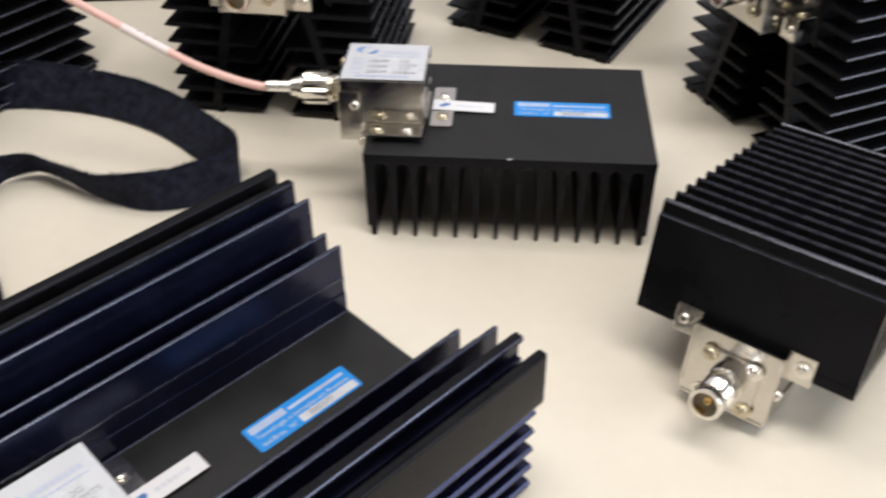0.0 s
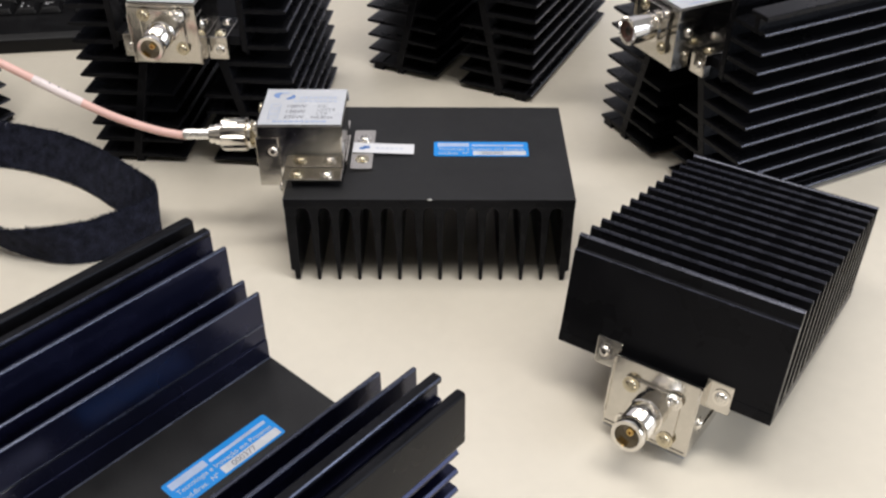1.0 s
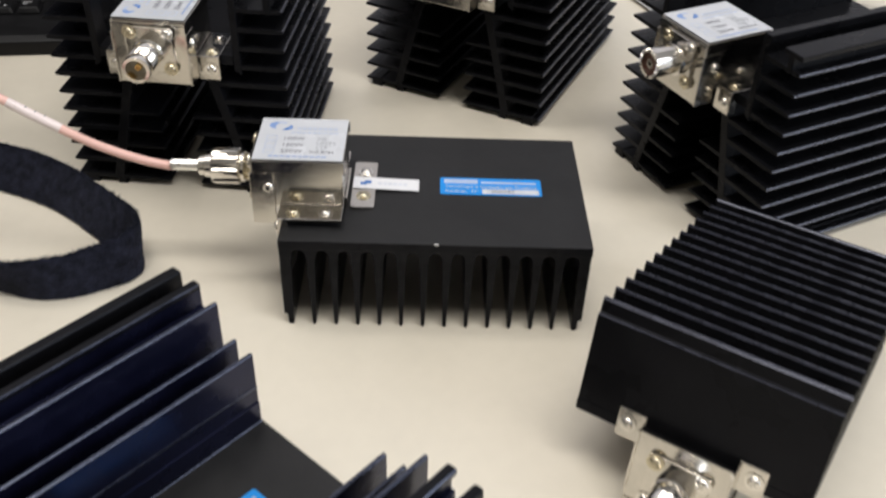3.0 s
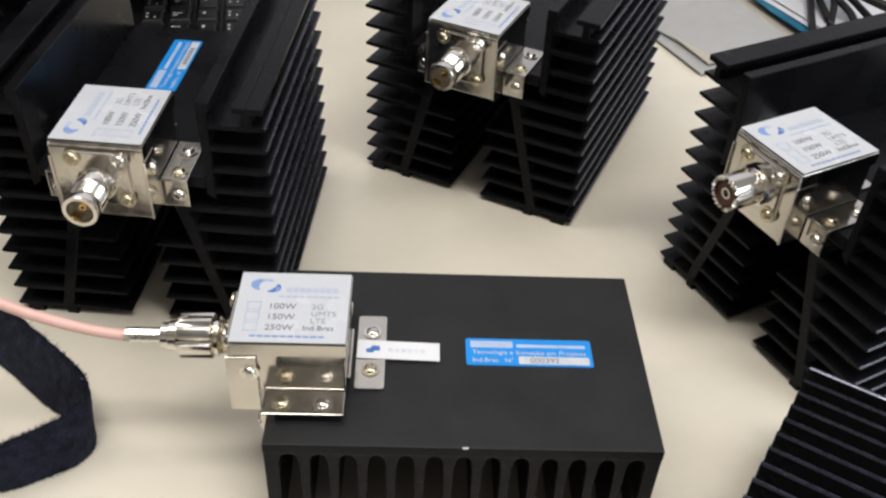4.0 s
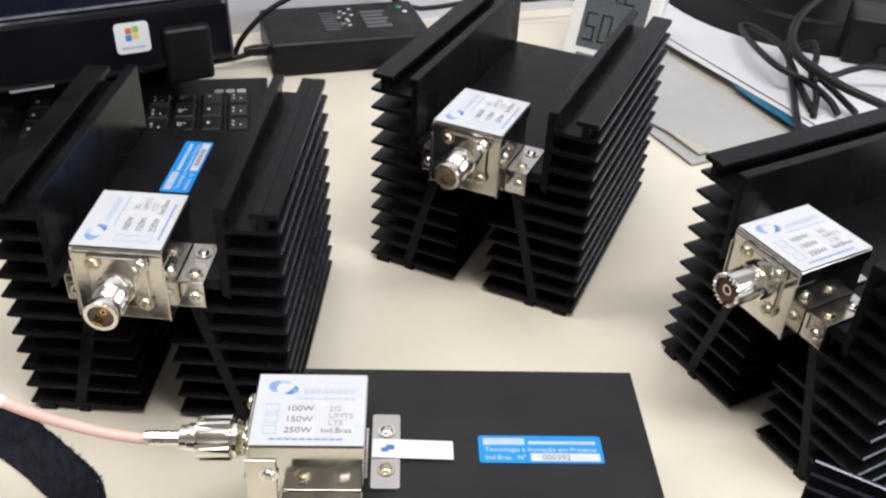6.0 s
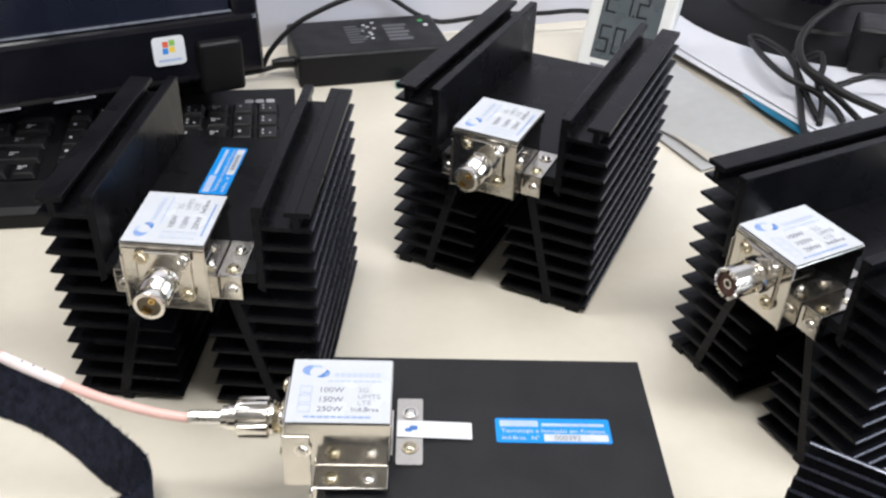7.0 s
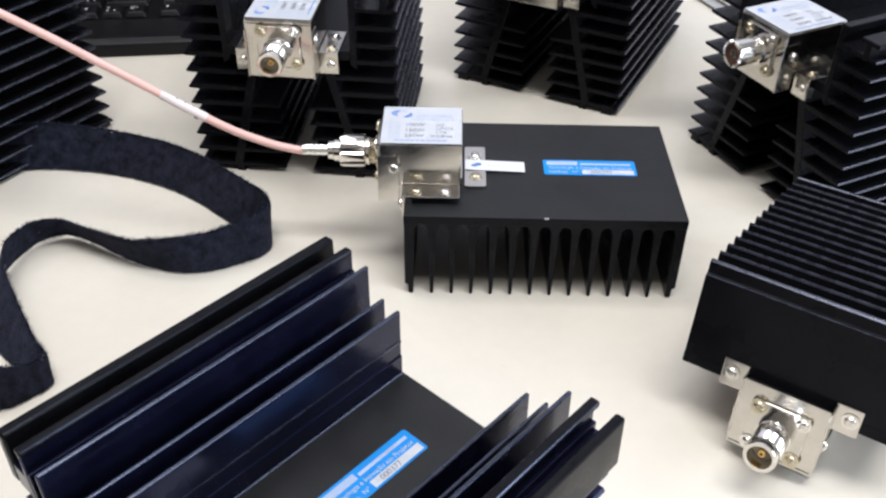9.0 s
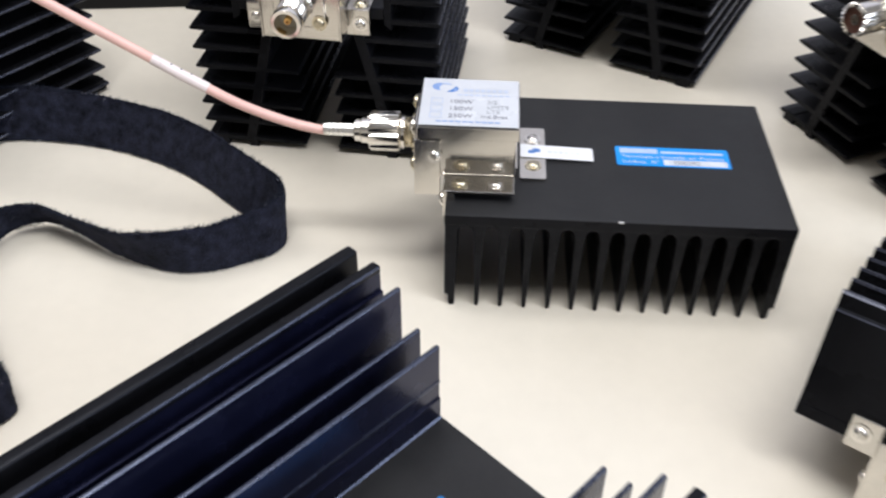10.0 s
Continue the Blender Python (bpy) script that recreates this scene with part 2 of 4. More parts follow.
def box_label(parent):
    """The white label on the box's lid, read with its foot towards +x."""
    z = BOX_H + 0.0008
    lab = part("box_label", sheet(-BOX_W / 2 + 0.0004, BOX_W / 2 - 0.0004, 0.0003, BOX_L - 0.0005, z), LABEL_WHITE, parent, "white printed rating label")
    zt = z + 0.00025

    def at(u, v):
        # u runs along the text, v up it
        return Matrix.Translation((-v, u, zt)) @ pose(0, 0, 0, 0, 0, 90)
    for (cu, cv), a0, a1, thick, mat in (((0.0, 0.0), 80, 245, 0.0012, INK_MID), ((0.0002, 0.0), 40, 120, 0.0006, INK_PALE), ((0.0016, -0.0006), -95, 25, 0.0009, INK_BLUE)):
        bm = bmesh.new()
        prev = None
        for i in range(17):
            f = i / 16
            a = radians(a0 + (a1 - a0) * f)
            w = thick * math.sin(math.pi * f) + 0.0002
            pts = [bm.verts.new(((0.0030 + q) * math.cos(a) * 1.25 + cu, (0.0030 + q) * math.sin(a) + cv, 0)) for q in (-w, w)]
            if prev:
                bm.faces.new((prev[0], prev[1], pts[1], pts[0]))
            prev = pts
        part("logo_mark", bm, mat, lab, "", at(0.0098, 0.0118) @ pose(0, 0, 0.00004 * (thick < 0.001)))
    part("logo_mark", sheet(0, 0.0016, 0, 0.0024, 0, 0.00005), INK_MID, lab, "", at(0.0142, 0.0084))
    for k in range(8):
        part("logo_bar", sheet(0, 0.0019, 0, 0.0026, 0, 0.00005), INK_FAINT2, lab, "", at(0.0185 + k * 0.00255, 0.0082))
    for k in range(9):
        part("caption_bar", sheet(0, 0.0020, 0, 0.0008, 0, 0.00005), INK_PALE, lab, "", at(0.0160 + k * 0.00262, 0.0052))
    for k, text in enumerate(("100W", "150W", "250W")):
        v = -0.0013 - k * 0.0057
        sq = bmesh.new()
        for q in ((0, 0.0052, 0, 0.0003), (0, 0.0052, 0.0041, 0.0044), (0, 0.0003, 0, 0.0044), (0.0049, 0.0052, 0, 0.0044)):
            t = sheet(*q, 0, 0.00005)
            me = bpy.data.meshes.new("t")
            t.to_mesh(me)
            t.free()
            sq.from_mesh(me)
        part("tick_box", sq, INK_PALE, lab, "", at(0.0046, v - 0.0006))
        lettering("rating_text", text, 0.0042, at(0.0125, v), INK_GREY, lab)
    for k, text in enumerate(("2G", "UMTS", "LTE")):
        lettering("band_text", text, 0.0038, at(0.0290, -0.0012 - k * 0.0038), INK_SOFT, lab)
    lettering("band_text", "Ind.Bras", 0.0036, at(0.0265, -0.0126), INK_GREY, lab)
    for k in range(10):
        part("address_bar", sheet(0, 0.0023, 0, 0.0010, 0, 0.00005), INK_MID, lab, "", at(0.0075 + k * 0.0028, -0.0165))


def junction_box(parent, m, socket, end_tab=True, over=0.0134, drop=0.0):
    """The small plated box with its connector, lid, label and brackets. Its foot rests on z = 0, its front on y = 0."""
    w, l, h = BOX_W / 2, BOX_L, BOX_H
    box = part("junction_box", brick_bm(-w + 0.0008, w - 0.0008, 0.001, l - 0.0008, 0.0002, h - 0.0006, 0.0008), NICKEL, parent, "nickel-plated sheet metal box", m)
    lid = extrude_xz([(-w, h - 0.006), (-w, h), (w, h), (w, h - 0.006), (w - 0.0006, h - 0.006), (w - 0.0006, h - 0.0006), (-w + 0.0006, h - 0.0006), (-w + 0.0006, h - 0.006)], 0.0, l, 0.0002)
    part("lid", lid, NICKEL, box, "folded nickel lid")
    part("face_plate", brick_bm(-w, w, -0.0006, 0.0008, -0.0095, h - 0.0008, 0.0004), NICKEL, box, "flat nickel front plate")
    for s in (-1, 1):
        part("front_rim", brick_bm(s * w - 0.0005, s * w + 0.0005, -0.0016, 0.010, -0.0095, h - 0.0065, 0.0003), NICKEL, box)
    part("seam", brick_bm(-w + 0.0008, w - 0.0008, -0.0008, 0.0, h - 0.0024, h - 0.0020), HOLE, box)
    box_label(box)
    socket(box)
    # brackets beside the box, folded down over the edge of the heatsink
    for s in (-1, 1):
        x0, x1 = (w - 0.0004, w + 0.0114) if s > 0 else (-w - 0.0114, -w + 0.0004)
        part("side_tab", brick_bm(x0, x1, over - 0.0010, l - 0.001, 0.0002, 0.0012, 0.0003), NICKEL, box, "folded bracket tab")
        for y in (0.0190, 0.0345):
            part("tab_screw", SCREW_YELLOW if y < 0.03 else SCREW, None, box, "", pose(s * (w + 0.0062), y, 0.0013))
        part("front_tab", brick_bm(x0, x1, over - 0.0014, over + 0.0038, -0.0125, 0.0010, 0.0004), NICKEL, box, "bracket tab screwed to the end face")
        part("front_screw", SCREW, None, box, "", pose(s * (w + 0.0070), over - 0.0015, -0.0062, 90))
        part("lid_screw", SCREW, None, box, "", pose(s * (w + 0.0002), 0.0070, h * 0.45, 90, 0, 90 * s))
    if end_tab:
        part("end_tab", rounded_sheet(-0.0265, 0.0140, l + 0.0018, l + 0.0135, 0.0003 - drop, 0.0012, 0.001), NICKEL, box, "bracket tab behind the box")
        if drop:
            part("tab_riser", brick_bm(-0.0150, 0.0120, l - 0.0006, l + 0.0004, -drop, 0.0012, 0.0002), NICKEL, box)
        for x in (-0.0168, 0.0040):
            part("end_screw", SCREW_YELLOW if x > 0 else SCREW, None, box, "", pose(x, l + 0.0078, 0.0013 - drop))
    return box


def blue_sticker(parent, m, number=""):
    """A blue maker's sticker, 52 by 15 mm, text along x."""
    st = part("blue_sticker", rounded_sheet(0, 0.052, -0.015, 0, 0.0001, 0.0012), LABEL_BLUE, parent, "blue printed sticker with white panels", m)
    part("logo_panel", rounded_sheet(0.002, 0.0195, -0.0052, -0.0014, 0.0003, 0.0004, 0.00006), INK_PALE, st)
    part("print_bar", sheet(0.021, 0.0495, -0.0048, -0.0030, 0.0003, 0.00006), INK_PALE, st)
    lettering("sticker_text", "Tecnologia e Inova\u00e7\u00e3o em Projetos", 0.0033, pose(0.0025, -0.0088, 0.00032), LABEL_WHITE, st)
    lettering("sticker_text", "Ind.Bras.  N\u00b0", 0.0033, pose(0.0025, -0.0132, 0.00032), LABEL_WHITE, st)
    part("number_panel", sheet(0.0215, 0.0505, -0.0140, -0.0098, 0.0003, 0.00006), LABEL_WHITE, st, "white serial number panel")
    if number:
        lettering("number_text", number, 0.0040, pose(0.0262, -0.0133, 0.00038), INK_GREY, st)
    else:
        for i in range(6):
            part("number_bar", sheet(0.0270 + i * 0.0030, 0.0289 + i * 0.0030, -0.0130, -0.0108, 0.00037, 0.00006), INK_GREY, st)
    return st


def white_strip(parent, m, length=0.0335):
    st = part("paper_strip", sheet(0, length, -0.0050, 0.0050, 0.0, 0.00025), STRIP_WHITE, parent, "narrow white paper strip", m)
    part("logo_mark", rounded_sheet(0.0035, 0.0068, -0.0020, 0.0004, 0.00026, 0.0010, 0.00005), INK_BLUE, st)
    part("logo_mark", rounded_sheet(0.0055, 0.0092, -0.0008, 0.0020, 0.00026, 0.0010, 0.00005), INK_BLUE, st)
    for k in range(6):
        part("print_bar", sheet(0.0125 + k * 0.0026, 0.0145 + k * 0.0026, -0.0012, 0.0010, 0.00026, 0.00005), INK_FAINT, st)


# ---- flat loads: plate with fins below ----
FL_L, FL_D, FL_H = 0.150, 0.0978, 0.0527


def flat_load(m, label, plugged, box_y=0.0412, over=0.0130, number="", lift=0.0040):
    t = thing("flat_load_heatsink", m, label, "heatsink", "finned dummy loads on the table")
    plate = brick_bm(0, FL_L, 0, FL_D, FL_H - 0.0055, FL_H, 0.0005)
    # top in the matt tone, sides in the darker tone of the fins
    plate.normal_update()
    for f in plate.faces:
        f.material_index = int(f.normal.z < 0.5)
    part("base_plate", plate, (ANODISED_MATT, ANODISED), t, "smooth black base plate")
    n = 14
    top = FL_H - 0.0054
    # outer fins: thick, flush with the plate, the tip set back behind a groove
    outer = [(0.0003, top), (0.0085, top), (0.0066, top - 0.0012), (0.0058, top - 0.0040), (0.0050, 0.0006), (0.0044, 0.0), (0.0030, 0.0), (0.0023, 0.0008), (0.0021, 0.0060), (0.0012, 0.0066), (0.0003, 0.0069)]
    for side in (0, 1):
        pts = [(FL_L - x if side else x, z) for x, z in outer]
        # groove and tip edges take the painted highlight
        part("fin", mark_edges(extrude_xz(pts, 0.0002, FL_D - 0.0002), lambda c, n: c.z < 0.0009 or 0.0064 < c.z < 0.0071), (ANODISED, GLINT_EDGE), t, "thick outer fin with a grooved tip", None, True)
    pts = [(-0.0054, top), (-0.0036, top - 0.0008), (-0.0025, top - 0.0026), (-0.0021, top - 0.0060), (-0.0009, 0.0010), (-0.0004, 0.0001), (0.0004, 0.0001), (0.0009, 0.0010), (0.0021, top - 0.0060), (0.0025, top - 0.0026), (0.0036, top - 0.0008), (0.0054, top)]
    # tips in the lighter highlight copy of the black
    inner = mesh_of(mark_edges(extrude_xz(pts, 0.0002, FL_D - 0.0002), lambda c, n: c.z < 0.0012), (ANODISED, GLINT_EDGE), "fin")
    for i in range(n - 2):
        part("fin", inner, None, t, "", pose(0.0152 + 0.01089 * i, 0, 0))
    junction_box(t, Matrix.Translation((-over, box_y, FL_H + lift)) @ pose(0, 0, 0, 0, 0, -90), plugged, True, over, lift - 0.0001)
    part("spacer", brick_bm(0.001, 0.0295, box_y - 0.0175, box_y + 0.0175, FL_H, FL_H + lift - 0.0001, 0.0004), ANODISED, t, "black spacer under the box")
    blue_sticker(t, pose(0.0768, 0.0571, FL_H), number)
    white_strip(t, pose(0.0325, 0.0480, FL_H + 0.0019, 0, 2.0, 0))
    return t


def no_socket(parent):
    part("connector_flange", brick_bm(-0.0127, 0.0127, -0.0022, 0.0006, -0.0127, 0.0127, 0.0006), NICKEL, parent, "", pose(0, 0, CONN_Z))
    part("threaded_barrel", lathe([(0.0088, -0.002), (0.0088, -0.0034), (0.0066, -0.0036), (0.0070, -0.0044), (0.0066, -0.0052), (0.0070, -0.0060), (0.0066, -0.0068), (0.0070, -0.0076), (0.0066, -0.013)], 32), ZINC, parent, "", pose(0, 0, CONN_Z), True)
    flange_screws(parent)


flat_load(pose(0, 0, 0), "matt black flat finned heatsink with a plated box, cable plugged in", no_socket, number="000392")
TILT_R = 12.47
LEAN_R = -1.27
flip = Matrix.Translation((0.1347, -0.0813, 0.0314)) @ pose(0, 0, 0, LEAN_R, TILT_R, 55.98) @ Matrix.Translation((0, 0, FL_H)) @ pose(0, 0, 0, 180, 0, 0)
flat_load(flip, "black finned heatsink lying fins up, propped on its plated box", n_socket, 0.0500, 0.0060, "", 0.0012)


# ---- tall loads: an extrusion with fins at both sides ----
TW, TH, TL = 0.1315, 0.1258, 0.134
WEB = 0.0897
BOX_OUT = 0.0180
WALL = 0.0287


def tall_load(m, label, socket, length=TL, sticker=True, box=True, finish=ANODISED):
    """Centre of the front's foot at the origin; the channel runs along +y."""
    t = thing("tall_load_heatsink", m, label, "heatsink", "finned dummy loads on the table")
    h = TW / 2
    part("web", brick_bm(-h + WALL, h - WALL, 0, length, WEB - 0.006, WEB, 0.0005), ANODISED, t, "smooth black web of the channel")
    for s in (-1, 1):
        xi = h - WALL
        wall = [(s * xi, WEB - 0.009), (s * xi, TH + 0.0015), (s * (xi + 0.0054), TH + 0.0015), (s * (xi + 0.0054), TH - 0.0030), (s * (xi + 0.0040), TH - 0.0042), (s * (xi + 0.0040), WEB - 0.012)]
        part("channel_wall", extrude_xz(wall, 0, length, 0.0004), finish, t, "upright channel wall")
        leg = [(s * 0.0185, WEB - 0.0058), (s * 0.0240, WEB - 0.0058), (s * 0.0440, 0.0030), (s * 0.0385, 0.0030)]
        part("leg", extrude_xz(leg, 0.0002, length - 0.0002, 0.0003), finish, t, "slanting leg of the heatsink")
        for fx0, fx1 in ((0.0365, 0.0420), (h - 0.0125, h - 0.0040)):
            foot = [(s * fx0, 0), (s * fx0, 0.0016), (s * (fx0 + 0.0012), 0.0064), (s * (fx1 - 0.0008), 0.0064), (s * fx1, 0.0016), (s * fx1, 0)]
            part("foot", extrude_xz(foot, 0, length, 0.0003), finish, t)
        groove = ((s * (h - 0.0086), TH), (s * (h - 0.0083), TH - 0.0004), (s * (h - 0.0080), TH)) if s > 0 and sticker else ()
        rail = [(s * (h - 0.0098), TH - 0.0115), (s * (h - 0.0098), TH - 0.003), (s * (h - 0.0136), TH - 0.003), (s * (h - 0.0136), TH), *groove, (s * (h - 0.0010), TH), (s * (h - 0.0010), TH - 0.003), (s * (h - 0.0062), TH - 0.003), (s * (h - 0.0062), TH - 0.0115)]
        part("top_rail", extrude_xz(rail, 0, length, 0.0004), finish, t, "T-shaped rail along the top")
        for i in range(11):
            z = 0.0047 + i * 0.01110
            in_wall = z > WEB - 0.012
            mid = 0.0440 - 0.0200 * z / (WEB - 0.006)
            root = xi + 0.003 if in_wall else mid - 0.001
            fin = [(s * root, z - 0.0012), (s * root, z + 0.0012), (s * (h - 0.0060), z + 0.0011), *((s * (h - 0.0011 + 0.0011 * math.cos(a)), z + 0.0010 * math.sin(a)) for a in (1.2, 0.8, 0.4, 0.0, -0.4, -0.8, -1.2)), (s * (h - 0.0060), z - 0.0012)]
            # rounded tip in the lighter copy, a drawn line of light
            part("fin", mark_edges(extrude_xz(fin, 0.0003, length - 0.0003), lambda c, n: abs(c.x) > h - 0.0012), (finish, GLINT_EDGE), t, "", None, True)
            if z < 0.055:
                inn = mid - 0.005
                fin = [(s * inn, z - 0.0011), (s * inn, z + 0.0011), (s * 0.0105, z + 0.0005), (s * 0.0090, z - 0.0005), (s * 0.0105, z - 0.0009)]
                part("inner_fin", extrude_xz(fin, 0.0003, length - 0.0003), finish, t)
    if box:
        junction_box(t, pose(0, -BOX_OUT, WEB), socket, True, BOX_OUT - 0.0040)
    if sticker:
        blue_sticker(t, Matrix.Translation((-0.0107, 0.0683, WEB)) @ pose(0, 0, 0, 0, 0, 90))
    return t


def stand(x, y, turn):
    return pose(x, y, 0, 0, 0, turn)


tall_load(stand(-0.0741, 0.1178, -4.6), "tall black finned heatsink, plated box facing front, blue sticker inside", n_socket)
tall_load(stand(0.0842, 0.2282, -25.7), "tall black finned heatsink with a plated connector box", n_socket, 0.163, False)
tall_load(stand(0.2193, 0.1170, -63.3), "tall black finned heatsink with a notched-rim connector", uhf_socket, 0.150, False, True)
tall_load(stand(-0.3433, 0.0947, -33), "tall black finned heatsink beside the strap", n_socket, 0.138, False, False)


# ---- the broad load: channel with upright fins, lying in front ----
def broad_load(m, label, length=0.161):
    """Far end at y = 0, the extrusion runs to -y; x across, from one outer rail to the other."""
    t = thing("broad_load_heatsink", m, label, "heatsink", "finned dummy loads on the table")
    w2 = 0.1565
    web = 0.0248
    part("web", brick_bm(0.042, w2 - 0.042, -length, 0, web - 0.007, web, 0.0004), ANODISED_MATT, t, "smooth black channel floor")
    fins = ((-0.0054, 0.0060, 0.0808, 0.055), (0.0102, 0.0024, 0.0790, 0.055), (0.0207, 0.0026, 0.0772, 0.020), (0.0306, 0.0024, 0.0635, 0.020), (0.0402, 0.0026, 0.0622, 0.020))
    for mirrored in (False, True):
        def fx(a, b):
            return (w2 - b, w2 - a) if mirrored else (a, b)
        for x, w, z, foot in fins:
            if mirrored and x < 0:
                x, w = -0.0035, 0.0050
            a, b = fx(x, x + w)
            bm = extrude_xz([(a, foot), (a + 0.0003, z), (b - 0.0003, z), (b, foot)], -length, 0.0, 0.0011 if w < 0.004 else 0.0017, 5)
            bmesh.ops.recalc_face_normals(bm, faces=bm.faces[:])
            # top edges get the stronger painted glint, outer rails stay plain
            mark_edges(bm, lambda c, n: c.z > z - 0.003 and 0.15 < n.z < (2 if w < 0.004 else 0.96))
            part("fin", bm, (ANODISED_BLUE if w < 0.0028 else ANODISED, STRONG_GLINT_EDGE if x > 0.003 else ANODISED), t, "upright fin", None, True)
        a, b = fx(0.0083, 0.0127)
        # flange edges carry the same painted glint
        part("rail_flange", mark_edges(brick_bm(a, b, -length, 0.0, 0.0782, 0.0812, 0.0012, 3), lambda c, n: 0.12 < n.z < 0.97), (ANODISED, STRONG_GLINT_EDGE), t, "flange along the rail", None, True)
        a, b = fx(0.0424, 0.0434)
        part("channel_step", brick_bm(a, b, -length + 0.0004, -0.0004, web - 0.004, web + 0.011, 0.0004), ANODISED_BLUE, t, "stepped foot of the channel wall")
        # ridge and fillet added as thin bright lines, highlights put into their colour
        a, b = fx(0.0426, 0.0430)
        part("wall_ridge", brick_bm(a, b, -length + 0.0004, -0.0004, web + 0.0190, web + 0.0202, 0.0002), STRONG_GLINT_EDGE, t)
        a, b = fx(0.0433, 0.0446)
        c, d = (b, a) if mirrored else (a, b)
        part("floor_fillet", extrude_xz([(c, web - 0.0002), (c, web + 0.0006), (d - (d - c) * 0.5, web)], -length + 0.0004, -0.0004), STRONG_GLINT_EDGE, t)
        a, b = fx(0.0085, 0.0138)
        part("column", brick_bm(a, b, -length + 0.0003, -0.0003, 0.0, 0.070, 0.0006), ANODISED_BLUE, t)
        a, b = fx(0.0120, 0.0428)
        part("side_base", brick_bm(a, b, -length + 0.0003, -0.0003, 0.014, 0.0205, 0.0006), ANODISED_BLUE, t)
        a, b = fx(0.0005, 0.0140)
        part("rail_shelf", brick_bm(a, b, -length + 0.0003, -0.0003, 0.0545, 0.0660, 0.0004), ANODISED_BLUE, t)
        for i in range(5):
            z = 0.0034 + i * 0.0108
            tip, root = (0.0, 0.0098) if not mirrored else (w2, w2 - 0.0098)
            part("side_fin", extrude_xz([(root, z - 0.0012), (root, z + 0.0012), (tip + (0.001 if not mirrored else -0.001), z + 0.0010), (tip, z), (tip, z - 0.0010)], -length + 0.0003, -0.0003), ANODISED_BLUE, t, "side fin")
    blue_sticker(t, Matrix.Translation((F_ST[0], F_ST[1], web)) @ pose(0, 0, 0, 0, 0, 90.1), "000377")
    white_strip(t, Matrix.Translation((0.0700, -0.1295, web + 0.0014)) @ pose(0, 0, 0, 0, 0, 90))
    junction_box(t, Matrix.Translation((0.0715, -length - 0.0134, web)), n_socket)
    return t


F_ST = (0.0683, -0.0773)
broad_load(pose(-0.0285, -0.0577, 0, 0, 0, -41.3), "broad black heatsink with tall upright fins and blue sticker")


# ---- table and room ----
WALL_TILT = 16.0
top = thing("desk", pose(0, 0, 0, 0, 0, 0), "cream laminate desk top with a rounded edge", "desk")
part("desk_top", brick_bm(-1.1, 1.2, -0.62, 1.05, -0.025, 0.0, 0.004, 3), TABLETOP, top, "smooth cream laminate top")
for x in (-1.02, 1.12):
    for y in (-0.55, 0.35):
        part("desk_leg", brick_bm(x - 0.025, x + 0.025, y - 0.025, y + 0.025, -0.74, -0.026, 0.003), ANODISED_MATT, top)

WALL_PAINT = surface("lilac_white_wall_paint", (0.62, 0.61, 0.66), 0.6, vary=0.03, scale=3, bump=0.1, bump_scale=150)
ROOM_PAINT = surface("cream_room_paint", (0.62, 0.58, 0.50), 0.7, vary=0.04, scale=2, bump=0.1, bump_scale=150)
FLOOR_TILE = surface("grey_floor", (0.28, 0.26, 0.24), 0.5, vary=0.1, scale=2)


def setting(name, bm, mat, m=None):
    ob = new(name, mesh_of(bm, mat, name))
    if m is not None:
        ob.matrix_basis = m
    return tagged(ob, kind="structure")


setting("wall_north", brick_bm(-3.2, 3.2, 0.0, 0.15, -0.75, 2.05), WALL_PAINT, Matrix.Translation((-0.0978, 0.6030, 0)) @ pose(0, 0, 0, 0, 0, WALL_TILT))
setting("wall_south", brick_bm(-3.2, 3.4, -2.75, -2.6, -0.75, 2.05), ROOM_PAINT)
setting("wall_west", brick_bm(-3.0, -2.85, -2.6, 2.2, -0.75, 2.05), ROOM_PAINT)
for name, y0, y1, z0, z1 in (("wall_east", -2.6, -1.9, -0.75, 2.05), ("wall_east_far", -0.2, 2.2, -0.75, 2.05), ("wall_east_sill", -1.9, -0.2, -0.75, 0.35), ("wall_east_head", -1.9, -0.2, 1.75, 2.05)):
    setting(name, brick_bm(2.4, 2.55, y0, y1, z0, z1), ROOM_PAINT)
setting("ceiling", brick_bm(-3.2, 3.4, -2.75, 2.4, 2.05, 2.2), surface("white_ceiling", (0.55, 0.54, 0.52), 0.8, vary=0.02))
setting("floor", brick_bm(-3.2, 3.4, -2.75, 2.4, -0.85, -0.75), FLOOR_TILE)


